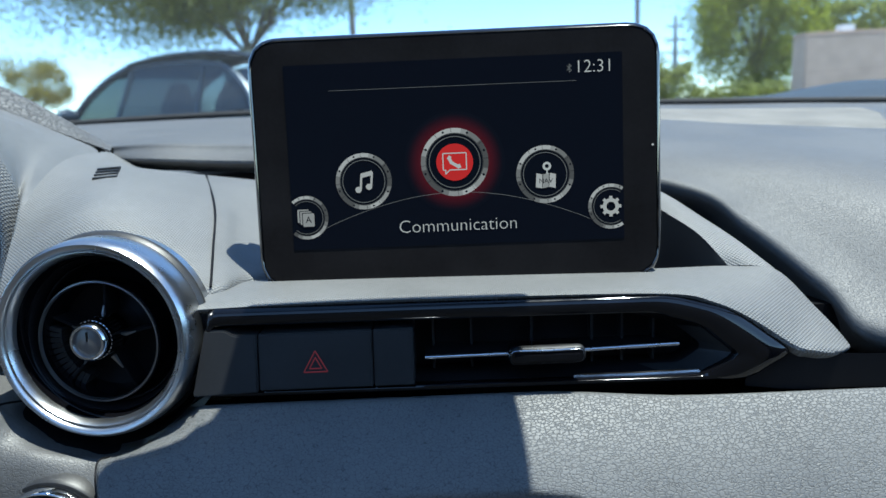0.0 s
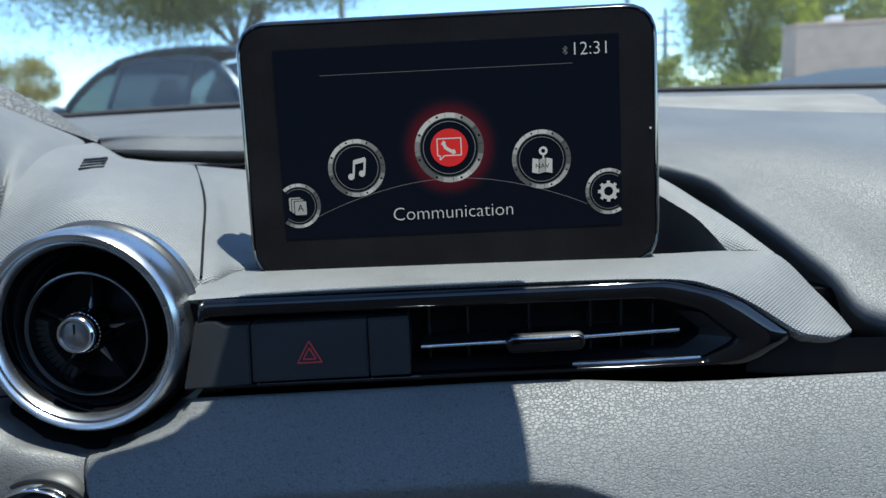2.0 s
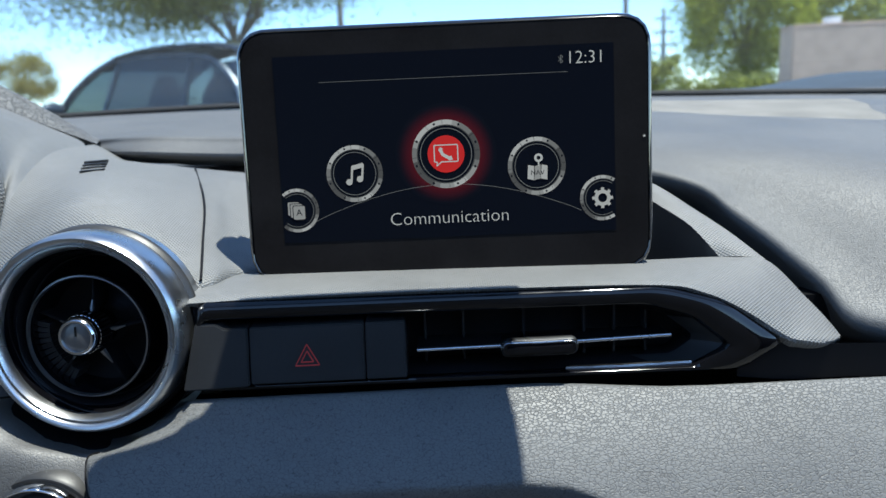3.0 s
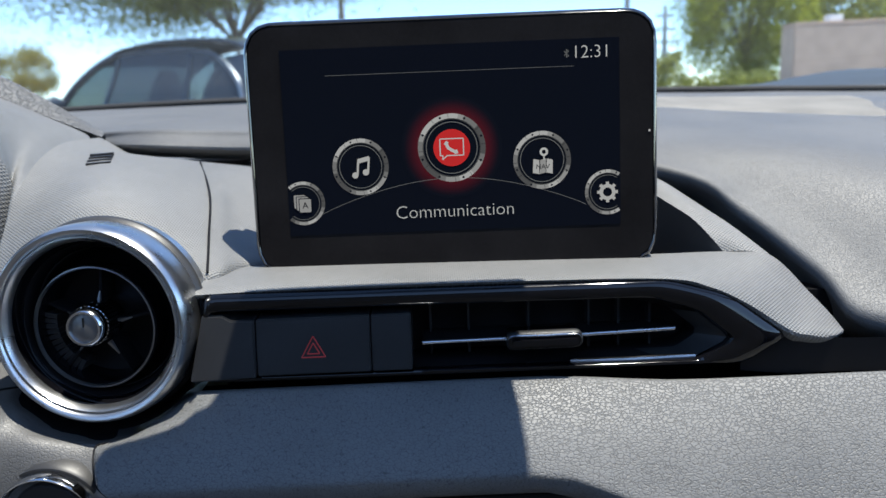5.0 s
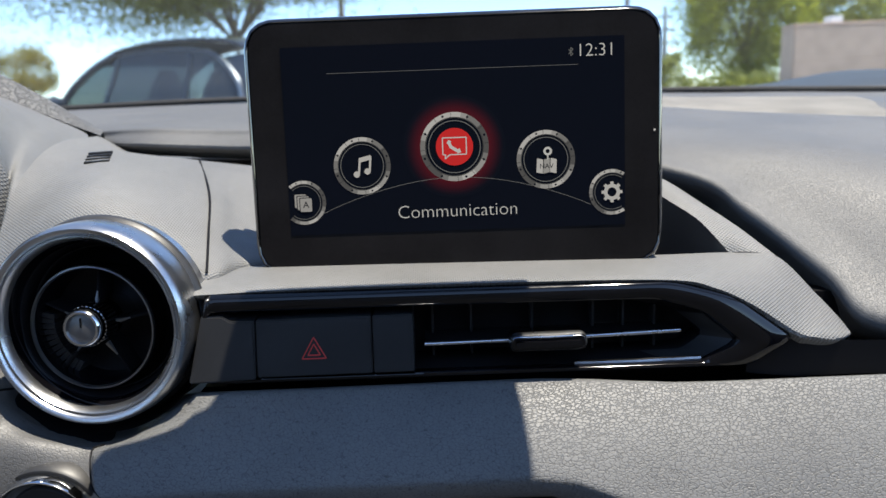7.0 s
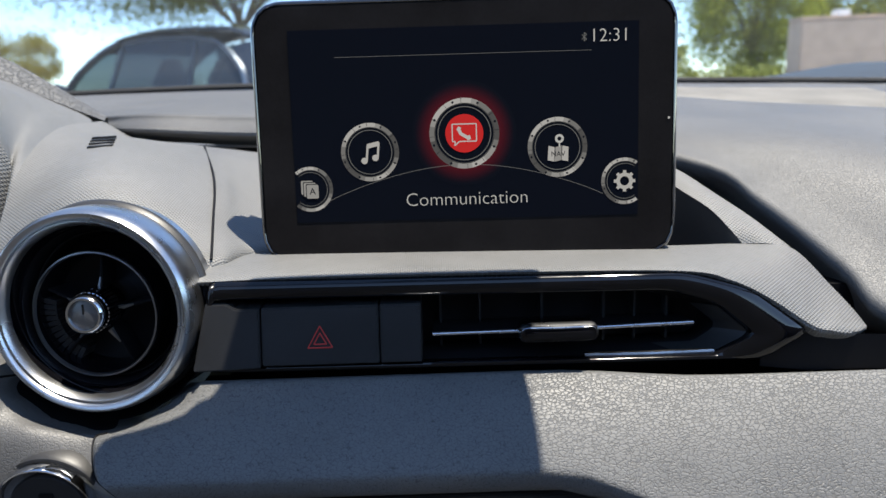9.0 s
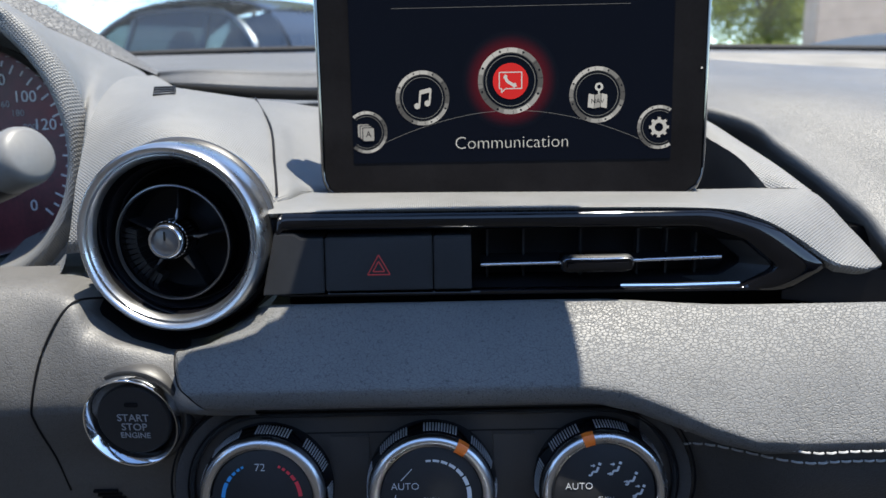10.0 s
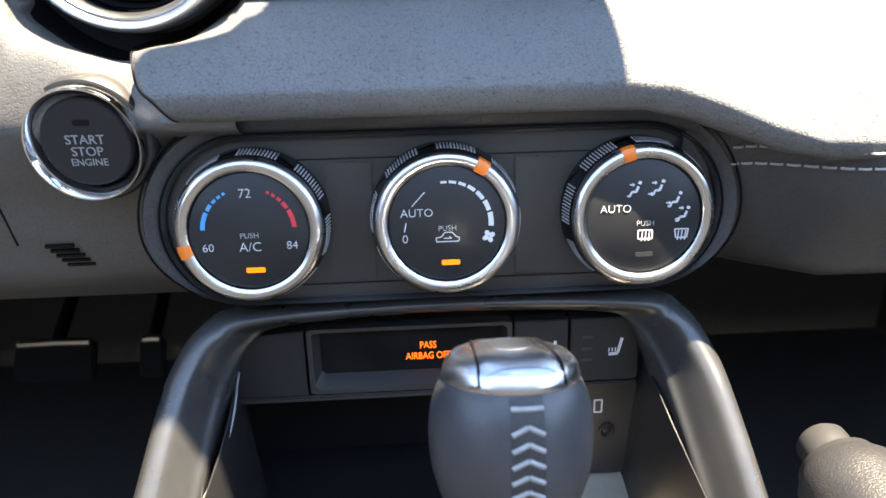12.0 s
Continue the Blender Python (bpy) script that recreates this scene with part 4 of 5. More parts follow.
gn = M_GLOW.node_tree
tc, ln, mr = gn.nodes.new("ShaderNodeTexCoord"), gn.nodes.new("ShaderNodeVectorMath"), gn.nodes.new("ShaderNodeMapRange")
ln.operation, mr.interpolation_type = "LENGTH", "SMOOTHSTEP"
gn.links.new(tc.outputs["Object"], ln.inputs[0]), gn.links.new(ln.outputs["Value"], mr.inputs["Value"])
for key, value in (("From Min", 0.012), ("From Max", 0.022), ("To Min", 0.026), ("To Max", 0.0)):
    mr.inputs[key].default_value = value
gn.links.new(mr.outputs[0], gn.nodes["Principled BSDF"].inputs["Emission Strength"])
gn.nodes["Principled BSDF"].inputs["Base Color"].default_value = (0.003, 0.004, 0.007, 1)
part("red_glow", arc_band(0, 0, 0.0150, 0.0225, 0, 359.9, 0.0, 0.00003, 48), M_GLOW, scr, "soft red glow").location = (gx, gy, 0)
part("red_disc", prism(arc(gx, gy, 0.0082, 0, 352, 44), 0.0, 0.0001), M_UIRED, scr, "bright red disc")
bub = [(gx - 0.0052, gy - 0.0034), (gx - 0.0052, gy + 0.0040), (gx + 0.0052, gy + 0.0040), (gx + 0.0052, gy - 0.0034), (gx - 0.0022, gy - 0.0034), (gx - 0.0042, gy - 0.0052), (gx - 0.0040, gy - 0.0034)]
part("phone_bubble", bars([(*bub[i], *bub[(i + 1) % 7], 0.0005) for i in range(7)], 0.0, 0.0002), M_UI, scr, "white speech bubble outline")
part("phone_receiver", merge(bars([(gx - 0.0026, gy + 0.0022, gx - 0.0014, gy - 0.0004, 0.0014), (gx - 0.0014, gy - 0.0002, gx + 0.0016, gy - 0.0020, 0.0014), (gx - 0.0030, gy + 0.0024, gx - 0.0018, gy + 0.0016, 0.0018), (gx + 0.0010, gy - 0.0022, gx + 0.0026, gy - 0.0016, 0.0018)], 0.0, 0.0002)), M_UI, scr, "white phone receiver")
nx, ny = ui(133, 212)
note = merge(bars([(nx - 0.0018, ny - 0.0030, nx - 0.0012, ny + 0.0034, 0.0009), (nx + 0.0030, ny - 0.0018, nx + 0.0036, ny + 0.0046, 0.0009), (nx - 0.0014, ny + 0.0030, nx + 0.0038, ny + 0.0042, 0.0020)], 0.0, 0.0002), prism(arc(nx - 0.0028, ny - 0.0032, 0.0014, 0, 345, 20), 0.0, 0.0002), prism(arc(nx + 0.0020, ny - 0.0020, 0.0014, 0, 345, 20), 0.0, 0.0002))
part("music_note", note, M_BEZEL[3], scr, "white music note")
mx, my = ui(455, 219)
for i in range(3):
    part("map_fold", prism([Vector((mx - 0.0045 + i * 0.003, my - 0.0034 - 0.0006 * (i % 2))), Vector((mx - 0.0017 + i * 0.003, my - 0.0040 + 0.0006 * (i % 2))), Vector((mx - 0.0015 + i * 0.003, my + 0.0022 + 0.0006 * (i % 2))), Vector((mx - 0.0041 + i * 0.003, my + 0.0028 - 0.0006 * (i % 2)))], 0.0, 0.0002), M_BEZEL[3 if i != 1 else 2], scr)
part("map_pin", merge(arc_band(mx + 0.0006, my + 0.0058, 0.0009, 0.0019, 0, 359, 0.0, 0.0002, 24), bars([(mx + 0.0006, my + 0.0042, mx + 0.0006, my + 0.0022, 0.0006)], 0.0, 0.0002)), M_UI, scr)
words("NAV", 0.0030, mx, my - 0.0008, 0.0002, M_SCREEN, scr, "nav_letters")
sx, sy = ui(569, 272)
gear = [arc_band(sx, sy, 0.0020, 0.0036, 0, 359.5, 0.0, 0.0002, 32)]
for i in range(8):
    a = radians(i * 45)
    gear.append(bars([(sx + 0.0033 * math.cos(a), sy + 0.0033 * math.sin(a), sx + 0.0046 * math.cos(a), sy + 0.0046 * math.sin(a), 0.0014)], 0.0, 0.0002))
part("gear", merge(*gear), M_BEZEL[3], scr, "white settings gear")
ax, ay = ui(26, 273)
for i in range(3):
    for grow, m, h in ((0.0007, M_SCREEN, 0.00010), (0.0, M_BEZEL[2], 0.00013)):
        part("app_card", prism(rounded(rect(0.0052 + grow, 0.0060 + grow, 0.0006, ax - 0.0015 + i * 0.0012, ay + 0.0010 - i * 0.0009)), 0.0, h + i * 0.00006), m, scr)
words("A", 0.0040, ax + 0.0009, ay - 0.0008, 0.00028, M_SCREEN, scr, "card_letter")
words("Communication", 0.0083, *ui(297, 296), 0.0001, M_UI, scr, "menu_title", 0.3, 1.0, 0.00003, -0.00013)
for sign, px in zip("12:31", (516.5, 532, 543, 554, 569.5)):
    words(sign, 0.0078, *ui(px, 24), 0.0001, M_UI, scr, "clock_digit", 0, 0.98, 0.00003, -0.00010)
part("wireless_mark", bars([(*ui(500, 18), *ui(500, 32), 0.0003), (*ui(500, 18), *ui(504, 21), 0.0003), (*ui(504, 21), *ui(496, 29), 0.0003), (*ui(496, 21), *ui(504, 29), 0.0003), (*ui(504, 29), *ui(500, 32), 0.0003)], 0.0, 0.00005), M_UIDIM, scr)

# Dot is made self-lit to look bright; no lamp is known here.
part("glowing_dot", prism(arc(0.0872, 0.0030, 0.0005, 0, 330, 11), -0.0003, 0.0001), M_UI, disp, "tiny pale self-lit dot on the glass border")

# ---- climate control panel ----
clim = thing("climate_panel", C_CLIM, "black climate control panel with three round dials", "climate control")
KX = (-0.0725, -0.0005, 0.0730)


def stadium(r):
    k = KX[2] + 0.0015
    out = [Vector((k + r * math.cos(radians(a)), r * math.sin(radians(a)))) for a in range(-90, 91, 6)] + [Vector((-k + r * math.cos(radians(a)), r * math.sin(radians(a)))) for a in range(90, 271, 6)]
    return [Vector((p.x, p.y * (min(1, 0.0322 / r) if p.y < 0 else 1))) for p in out]


s0, s1, s2, s3, s4 = (even(stadium(r), 140) for r in (0.0312, 0.0324, 0.0332, 0.0388, 0.0402))
part("plate", prism(stadium(0.0314), -0.006, -0.0022), M_PLASTIC, clim, "satin black plate")
part("inner_lip", hoop([(s0, -0.003), (s0, 0.0004), (s1, 0.0016), (s2, 0.0008), (s2, -0.004)]), M_PLASTIC, clim)
part("outer_frame", hoop([(s2, -0.004), (s2, -0.0002), (s3, 0.0020), (s4, -0.0010), (s4, -0.014)]), M_KNEE_SHADE, clim, "soft grained frame round the panel")
for r in (0.0330, 0.0405):
    part("frame_groove", hoop([(even(stadium(r), 140), 0.0006), (even(stadium(r + 0.0003), 140), 0.0016), (even(stadium(r + 0.0007), 140), 0.0016), (even(stadium(r + 0.0010), 140), 0.0)]), M_BLACK, clim)
for y0 in (0.0232, -0.0258):
    part("plate_groove", bars([(KX[0] + 0.01, y0, KX[2] - 0.01, y0, 0.0005)], -0.0030, -0.0019), M_BLACK, clim)
for x0, x1, y1 in ((KX[0] + 0.0300, KX[1] - 0.0300, 0.0), (KX[1] + 0.0300, KX[2] - 0.0300, 0.0)):
    part("infill", prism(rounded(rect(x1 - x0 + 0.006, 0.047, 0.001, (x0 + x1) / 2, -0.0013)), -0.0022, -0.0012, 0.0005), M_PLASTIC, clim)


# Light silver colour also carries the sky glints on the ribs.
M_RIB = mat("silver_ribs", (0.55, 0.55, 0.56), 0.45, 0.6, vary=0.1)


def dial(cx, pointer):
    """One rotary dial: ribbed grip, chrome ring, black cap, orange pointer."""
    d = part("dial", lathe([(0.0279, -0.002), (0.0278, 0.0005), (0.0275, 0.0015), (0.0266, 0.0095), (0.0260, 0.0105)], 96), M_PIANO, clim, "rotary climate dial with a chrome ring")
    d.location = (cx, 0, 0)
    d.scale = (1.03, 1.03, 1)
    part("chrome_ring", lathe([(0.0260, 0.0100), (0.0262, 0.0118), (0.0255, 0.0136), (0.0241, 0.0146), (0.0226, 0.0145), (0.0214, 0.0136), (0.0211, 0.0118)], 96), M_SATIN, d, "polished satin ring")
    part("cap", lathe([(0.0211, 0.0110), (0.0209, 0.0124), (0.0203, 0.0128), (0.0, 0.0130)], 80), M_BUTTON, d, "matt black cap")
    for group in range(8):
        for k in range(12):
            a = radians(group * 45 + k * 2.6 + 22)
            n = Vector((math.cos(a), math.sin(a)))
            bm = tube([(*(n * 0.0276), 0.0018), (*(n * 0.0267), 0.0092)], 0.00034, 4)
            part("grip_rib", bm, M_RIB, d)
    a0, a1 = pointer - 5.5, pointer + 5.5
    ptr = []
    for r, h in ((0.0264, 0.0112), (0.0258, 0.0139), (0.0241, 0.0149), (0.0226, 0.0148), (0.0211, 0.0137)):
        ptr.append([Vector((r * math.cos(radians(a)), r * math.sin(radians(a)), h)) for a in [a0 + (a1 - a0) * i / 4 for i in range(5)]])
    part("pointer", quads(ptr, 0.0003), M_ORANGE, d, "orange pointer")
    return d


T = 0.0131
d1, d2, d3 = dial(KX[0], 196), dial(KX[1], 58), dial(KX[2], 106)
for k, (a0, a1, w) in enumerate(((176, 153, 0.0016), (150, 141, 0.0014), (138, 132, 0.0012), (129, 124, 0.0011), (121, 117, 0.001))):
    part("cool_mark", arc_band(0, 0, 0.0152, 0.0152 + w, a1, a0, T, T + 0.00008, 6), M_BLUE, d1)
    part("warm_mark", arc_band(0, 0, 0.0152, 0.0152 + w, 180 - a0, 180 - a1, T, T + 0.00008, 6), M_RED, d1)
words("72", 0.0046, -0.0004, 0.0135, T, M_PRINT, d1, "figure", 0, 1.0, 0.0001, -0.00007)
words("60", 0.0042, -0.0147, -0.0056, T, M_PRINT, d1, "figure", 0, 1.0, 0.0001, -0.00007)
words("84", 0.0042, 0.0147, -0.0056, T, M_PRINT, d1, "figure", 0, 1.0, 0.0001, -0.00007)
words("PUSH", 0.0028, 0.0, -0.0016, T, M_PRINT, d1, "lettering", 0, 1.0, 0.0001, -0.00007)
words("A/C", 0.0048, 0.0, -0.0058, T, M_PRINT, d1, "lettering", 0, 1.0, 0.0001, -0.00007)
part("lamp", prism(rounded(rect(0.0066, 0.0018, 0.0005, 0.0012, -0.0142)), T - 0.0002, T + 0.00012), M_LAMP, d1, "lit amber lamp")
for a0, a1 in ((98, 90), (87, 77), (74, 64), (61, 50), (47, 34), (31, 17), (14, -4)):
    part("fan_mark", arc_band(0, 0, 0.0148, 0.0148 + 0.0008 + 0.000012 * (98 - a0), a1, a0, T, T + 0.00008, 6), M_PRINT, d2)
part("fan_line", bars([(-0.0125, 0.0068, -0.0078, 0.0118, 0.0003), (-0.0147, 0.0008, -0.0154, -0.0024, 0.0003)], T, T + 0.00008), M_PRINT, d2)
words("AUTO", 0.0042, -0.0108, 0.0042, T, M_PRINT, d2, "lettering", 0, 1.0, 0.0001, -0.00007)
words("0", 0.0044, -0.0152, -0.0052, T, M_PRINT, d2, "figure", 0, 1.0, 0.0001, -0.00007)
words("PUSH", 0.0028, 0.0, -0.0016, T, M_PRINT, d2, "lettering", 0, 1.0, 0.0001, -0.00007)
car = bars([(-0.0040, -0.0064, 0.0040, -0.0064, 0.00034), (-0.0040, -0.0064, -0.0042, -0.0050, 0.00034), (-0.0042, -0.0050, -0.0022, -0.0046, 0.00034), (-0.0022, -0.0046, -0.0010, -0.0030, 0.00034), (-0.0010, -0.0030, 0.0016, -0.0030, 0.00034), (0.0016, -0.0030, 0.0030, -0.0046, 0.00034), (0.0030, -0.0046, 0.0042, -0.0050, 0.00034), (0.0042, -0.0050, 0.0040, -0.0064, 0.00034), (-0.0014, -0.0052, 0.0014, -0.0052, 0.00034), (0.0014, -0.0052, 0.0006, -0.0045, 0.00034)], T, T + 0.00008)
part("recirculation_sign", car, M_PRINT, d2)
for k in range(4):
    a = radians(k * 90 + 25)
    c = Vector((0.0148 + 0.0013 * math.cos(a), -0.0050 + 0.0013 * math.sin(a)))
    part("fan_blade", prism([Vector((c.x + 0.0011 * math.cos(a) * math.cos(t) - 0.0009 * math.sin(a) * math.sin(t), c.y + 0.0011 * math.sin(a) * math.cos(t) + 0.0009 * math.cos(a) * math.sin(t))) for t in [i * math.pi / 6 for i in range(12)]], T, T + 0.00008), M_PRINT, d2)
part("lamp", prism(rounded(rect(0.0066, 0.0018, 0.0005, 0.0010, -0.0142)), T - 0.0002, T + 0.00012), M_LAMP, d2, "lit amber lamp")
words("AUTO", 0.0041, -0.0105, 0.0030, T, M_PRINT, d3, "lettering", 0, 1.0, 0.0001, -0.00007)
words("PUSH", 0.0028, 0.0006, -0.0026, T, M_PRINT, d3, "lettering", 0, 1.0, 0.0001, -0.00007)


def seat_figure(x, y, head, arrows):
    """Airflow sign: a seated figure drawn as plain strokes, with arrows."""
    s = [(x + 0.0014, y + 0.0010, x + 0.0006, y - 0.0010, 0.0009), (x + 0.0008, y - 0.0010, x - 0.0010, y - 0.0010, 0.0008), (x - 0.0010, y - 0.0010, x - 0.0016, y - 0.0026, 0.0007), (x + 0.0017, y + 0.0018, x + 0.0021, y + 0.0028, 0.0012), (x - 0.0016, y - 0.0026, x - 0.0026, y - 0.0024, 0.0007)]
    for ax, ay in arrows:
        s += [(x + ax - 0.0012, y + ay, x + ax + 0.0004, y + ay, 0.0005), (x + ax - 0.0002, y + ay + 0.0005, x + ax + 0.0005, y + ay, 0.0004), (x + ax - 0.0002, y + ay - 0.0005, x + ax + 0.0005, y + ay, 0.0004)]
    part("airflow_sign", bars(s, T, T + 0.00008), M_PRINT, d3)


seat_figure(-0.0040, 0.0102, 1, ((-0.0006, 0.0016),))
seat_figure(0.0045, 0.0105, 1, ((-0.0010, 0.0018), (-0.0022, -0.0022)))
seat_figure(0.0110, 0.0060, 1, ((-0.0020, -0.0012),))
seat_figure(0.0142, 0.0005, 1, ((-0.0016, -0.0018), (-0.0004, 0.0022)))


def demist(x, y, w, curved):
    o = [(x - w, y - 0.0017), (x - w * (1.25 if curved else 1), y + 0.0015), (x + w * (1.25 if curved else 1), y + 0.0015), (x + w, y - 0.0017)]
    s = [(*o[i], *o[(i + 1) % 4], 0.0005) for i in range(4)]
    s += [(x + k * 0.0013, y - 0.0026, x + k * 0.0013 + 0.0003, y + 0.0010, 0.0004) for k in (-1, 0, 1)]
    part("demist_sign", bars(s, T, T + 0.00008), M_PRINT, d3)


demist(0.0006, -0.0066, 0.0026, False)
demist(0.0140, -0.0066, 0.0020, True)
part("lamp", prism(rounded(rect(0.0064, 0.0016, 0.0005, 0.0006, -0.0142)), T - 0.0002, T + 0.0001), M_PLASTIC, d3, "unlit lamp")

# ---- engine start button ----
start = thing("engine_start_button", face(-0.1592, 0.2800, 0.7712, -4, -4) @ Matrix.Scale(1.06, 4), "round black engine start button in a chrome ring", "start button")
part("collar", lathe([(0.0225, -0.008), (0.0222, -0.0022), (0.0212, -0.0010), (0.0200, -0.0008)], 72), M_PLASTIC, start)
part("chrome_ring", lathe([(0.0200, 0.0005), (0.0199, 0.0034), (0.01958, 0.0042), (0.0191, 0.0041), (0.0186, 0.0034), (0.0174, 0.0012), (0.0163, -0.0012), (0.0160, -0.0035)], 96), M_CHROME, start, "bright chrome ring")
cap = part("cap", lathe([(0.0157, -0.002), (0.0155, 0.0022), (0.0148, 0.0030), (0.008, 0.0027), (0.0, 0.0025)], 72), M_BUTTON, start, "black cap with grey lettering")
cap.location = (0, 0, -0.0016)
words("START", 0.0046, 0, 0.0012, 0.0031, M_DIMPRINT, cap, "lettering")
words("STOP", 0.0046, 0, -0.0030, 0.0031, M_DIMPRINT, cap, "lettering")
words("ENGINE", 0.0036, 0, -0.0068, 0.0031, M_DIMPRINT, cap, "lettering")
part("pilot_lamp", prism(rounded(rect(0.0056, 0.0019, 0.0008, 0, 0.0072)), 0.002, 0.0031), M_BLACK, cap, "unlit pilot lamp")

# ---- console: arch, bin, switches ----
con = thing("centre_console", pose(0, 0, 0), "dark satin plastic centre console with an arched open bin", "console")
arch = catmull([(-0.165, 0.165, 0.575), (-0.153, 0.205, 0.625), (-0.142, 0.245, 0.668), (-0.1365, 0.262, 0.6835), (-0.1265, 0.274, 0.6945), (-0.108, 0.281, 0.6985), (-0.03, 0.284, 0.700), (0.048, 0.281, 0.6985), (0.064, 0.274, 0.6945), (0.0725, 0.262, 0.6835), (0.0775, 0.245, 0.668), (0.086, 0.205, 0.625), (0.095, 0.165, 0.575)], 8)
ctr = Vector((-0.033, 0.24, 0.60))


def inset(pts, k, dy, dz):
    return [Vector((ctr.x + (p.x - ctr.x) * (1 - k / 0.1), p.y + dy, p.z + dz - k * 0.6 * max(0, (p.z - 0.60) / 0.1))) for p in pts]


bands = [inset(arch, -0.0035, 0.030, -0.012), inset(arch, -0.0030, 0.008, -0.002), inset(arch, -0.0012, 0.0, 0.0006), inset(arch, 0.0015, -0.0042, 0.0012), inset(arch, 0.005, -0.0048, 0.0008), inset(arch, 0.0085, -0.0005, -0.0006), inset(arch, 0.0130, 0.0075, -0.0018), inset(arch, 0.0165, 0.0130, -0.0026), inset(arch, 0.018, 0.035, -0.003)]
across = [catmull([r[i] for r in bands], 5) for i in range(len(arch))]
part("arch", quads([[c[j] for c in across] for j in range(len(across[0]))]), M_CONSOLE, con, "rounded satin arch", flip=True)
# Bin back and floor coloured black to carry the bin's deep shade.
part("bin_back", block((-0.135, 0.330, 0.575), (0.07, 0.336, 0.70)), M_BLACK, con)
part("bin_floor", block((-0.15, 0.10, 0.585), (0.085, 0.335, 0.592)), M_BLACK, con, "bin floor")
# The mat's pale colour and small size stand in for a sunlit spot.
part("mat", prism(rounded(rect(0.040, 0.075, 0.010, 0.040, 0.262)), 0.592, 0.5945, 0.001), mat("sunlit_pale_mat", (0.30, 0.27, 0.22), 0.8), con, "pale mat on the bin floor, sunlit spot put into its colour")
for s, x0, x1 in ((-1, -0.123, -0.147), (1, 0.060, 0.081)):
    part("bin_side", sheet([[(x0, 0.30, 0.662), (x0 - 0.002 * s, 0.25, 0.655), (x1, 0.19, 0.60)], [(x0 - 0.006 * s, 0.30, 0.585), (x0 - 0.006 * s, 0.25, 0.585), (x1 - 0.004 * s, 0.19, 0.585)]], 5, 3, 0.0006), M_BUTTON, con)
    # Light left line and black right line carry highlight and shade as colour.
    part("edge_line", tube(catmull([(x0 + 0.003, 0.29, 0.6655), (x0 + 0.003 + 0.001 * s, 0.255, 0.652), (x1 + 0.003 - 0.001 * s, 0.215, 0.617)], 6), 0.0005, 6), M_DIMPRINT if s < 0 else M_BLACK, con)
for s in (-1, 1):
    part("outer_side", sheet([[(-0.033 + s * 0.106, 0.30, 0.680), (-0.033 + s * 0.117, 0.25, 0.650), (-0.033 + s * 0.137, 0.17, 0.56)], [(-0.033 + s * 0.125, 0.33, 0.60), (-0.033 + s * 0.135, 0.25, 0.55), (-0.033 + s * 0.15, 0.16, 0.45)]], 5, 4), M_CONSOLE, con, "console side")
part("tunnel", sheet([[(-0.19, y, z - 0.16), (-0.17, y, z - 0.03), (-0.10, y, z), (-0.033, y, z + 0.002), (0.05, y, z), (0.12, y, z - 0.03), (0.14, y, z - 0.16)] for y, z in ((0.20, 0.585), (0.12, 0.585), (0.0, 0.58), (-0.3, 0.57))], 4, 4), M_PLASTIC, con, "transmission tunnel cover")

bank = thing("switch_bank", face(-0.033, 0.2920, 0.667, 4), "row of dark switches and an airbag indicator under the climate panel", "switch bank")
part("pocket_cover", prism(rounded([(-0.0900, -0.0150, 0.003), (-0.0585, -0.0150, 0.0005), (-0.0585, 0.0160, 0.0005), (-0.0800, 0.0145, 0.010), (-0.0880, 0.0020, 0.006)]), -0.006, 0.0015, 0.0008), M_BUTTON, bank, "plain dark cover")
fr_o = even(rounded(rect(0.0885, 0.0310, 0.0008, -0.0130, 0.0008)), 80)
fr_i = even(rounded(rect(0.0845, 0.0270, 0.0015, -0.0130, 0.0012)), 80)
fr_d = even(rounded(rect(0.0800, 0.0215, 0.0015, -0.0125, 0.0026)), 80)
part("indicator_frame", hoop([(fr_o, -0.006), (fr_o, 0.0012), (fr_i, 0.0012), (fr_d, -0.0055)]), M_PLASTIC, bank)
lens = part("indicator_lens", prism(fr_d, -0.007, -0.0054), M_GLASS, bank, "smoked indicator lens")
words("PASS", 0.0048, -0.0052, 0.0036, -0.0053, M_AIRBAG, lens, "lettering", 0, 0.75)
words("AIRBAG OFF", 0.0048, -0.0052, -0.0016, -0.0053, M_AIRBAG, lens, "lettering", 0, 0.75)
part("airbag_sign", merge(bars([(0.0125, 0.0010, 0.0160, -0.0030, 0.0009), (0.0125, -0.003, 0.0165, 0.0012, 0.0007), (0.0180, 0.0010, 0.0180, -0.0025, 0.0020)], -0.0054, -0.0052), arc_band(0.0145, -0.0008, 0.0026, 0.0034, 0, 359, -0.0054, -0.0052, 24)), M_AIRBAG, bank, "lit amber airbag sign")
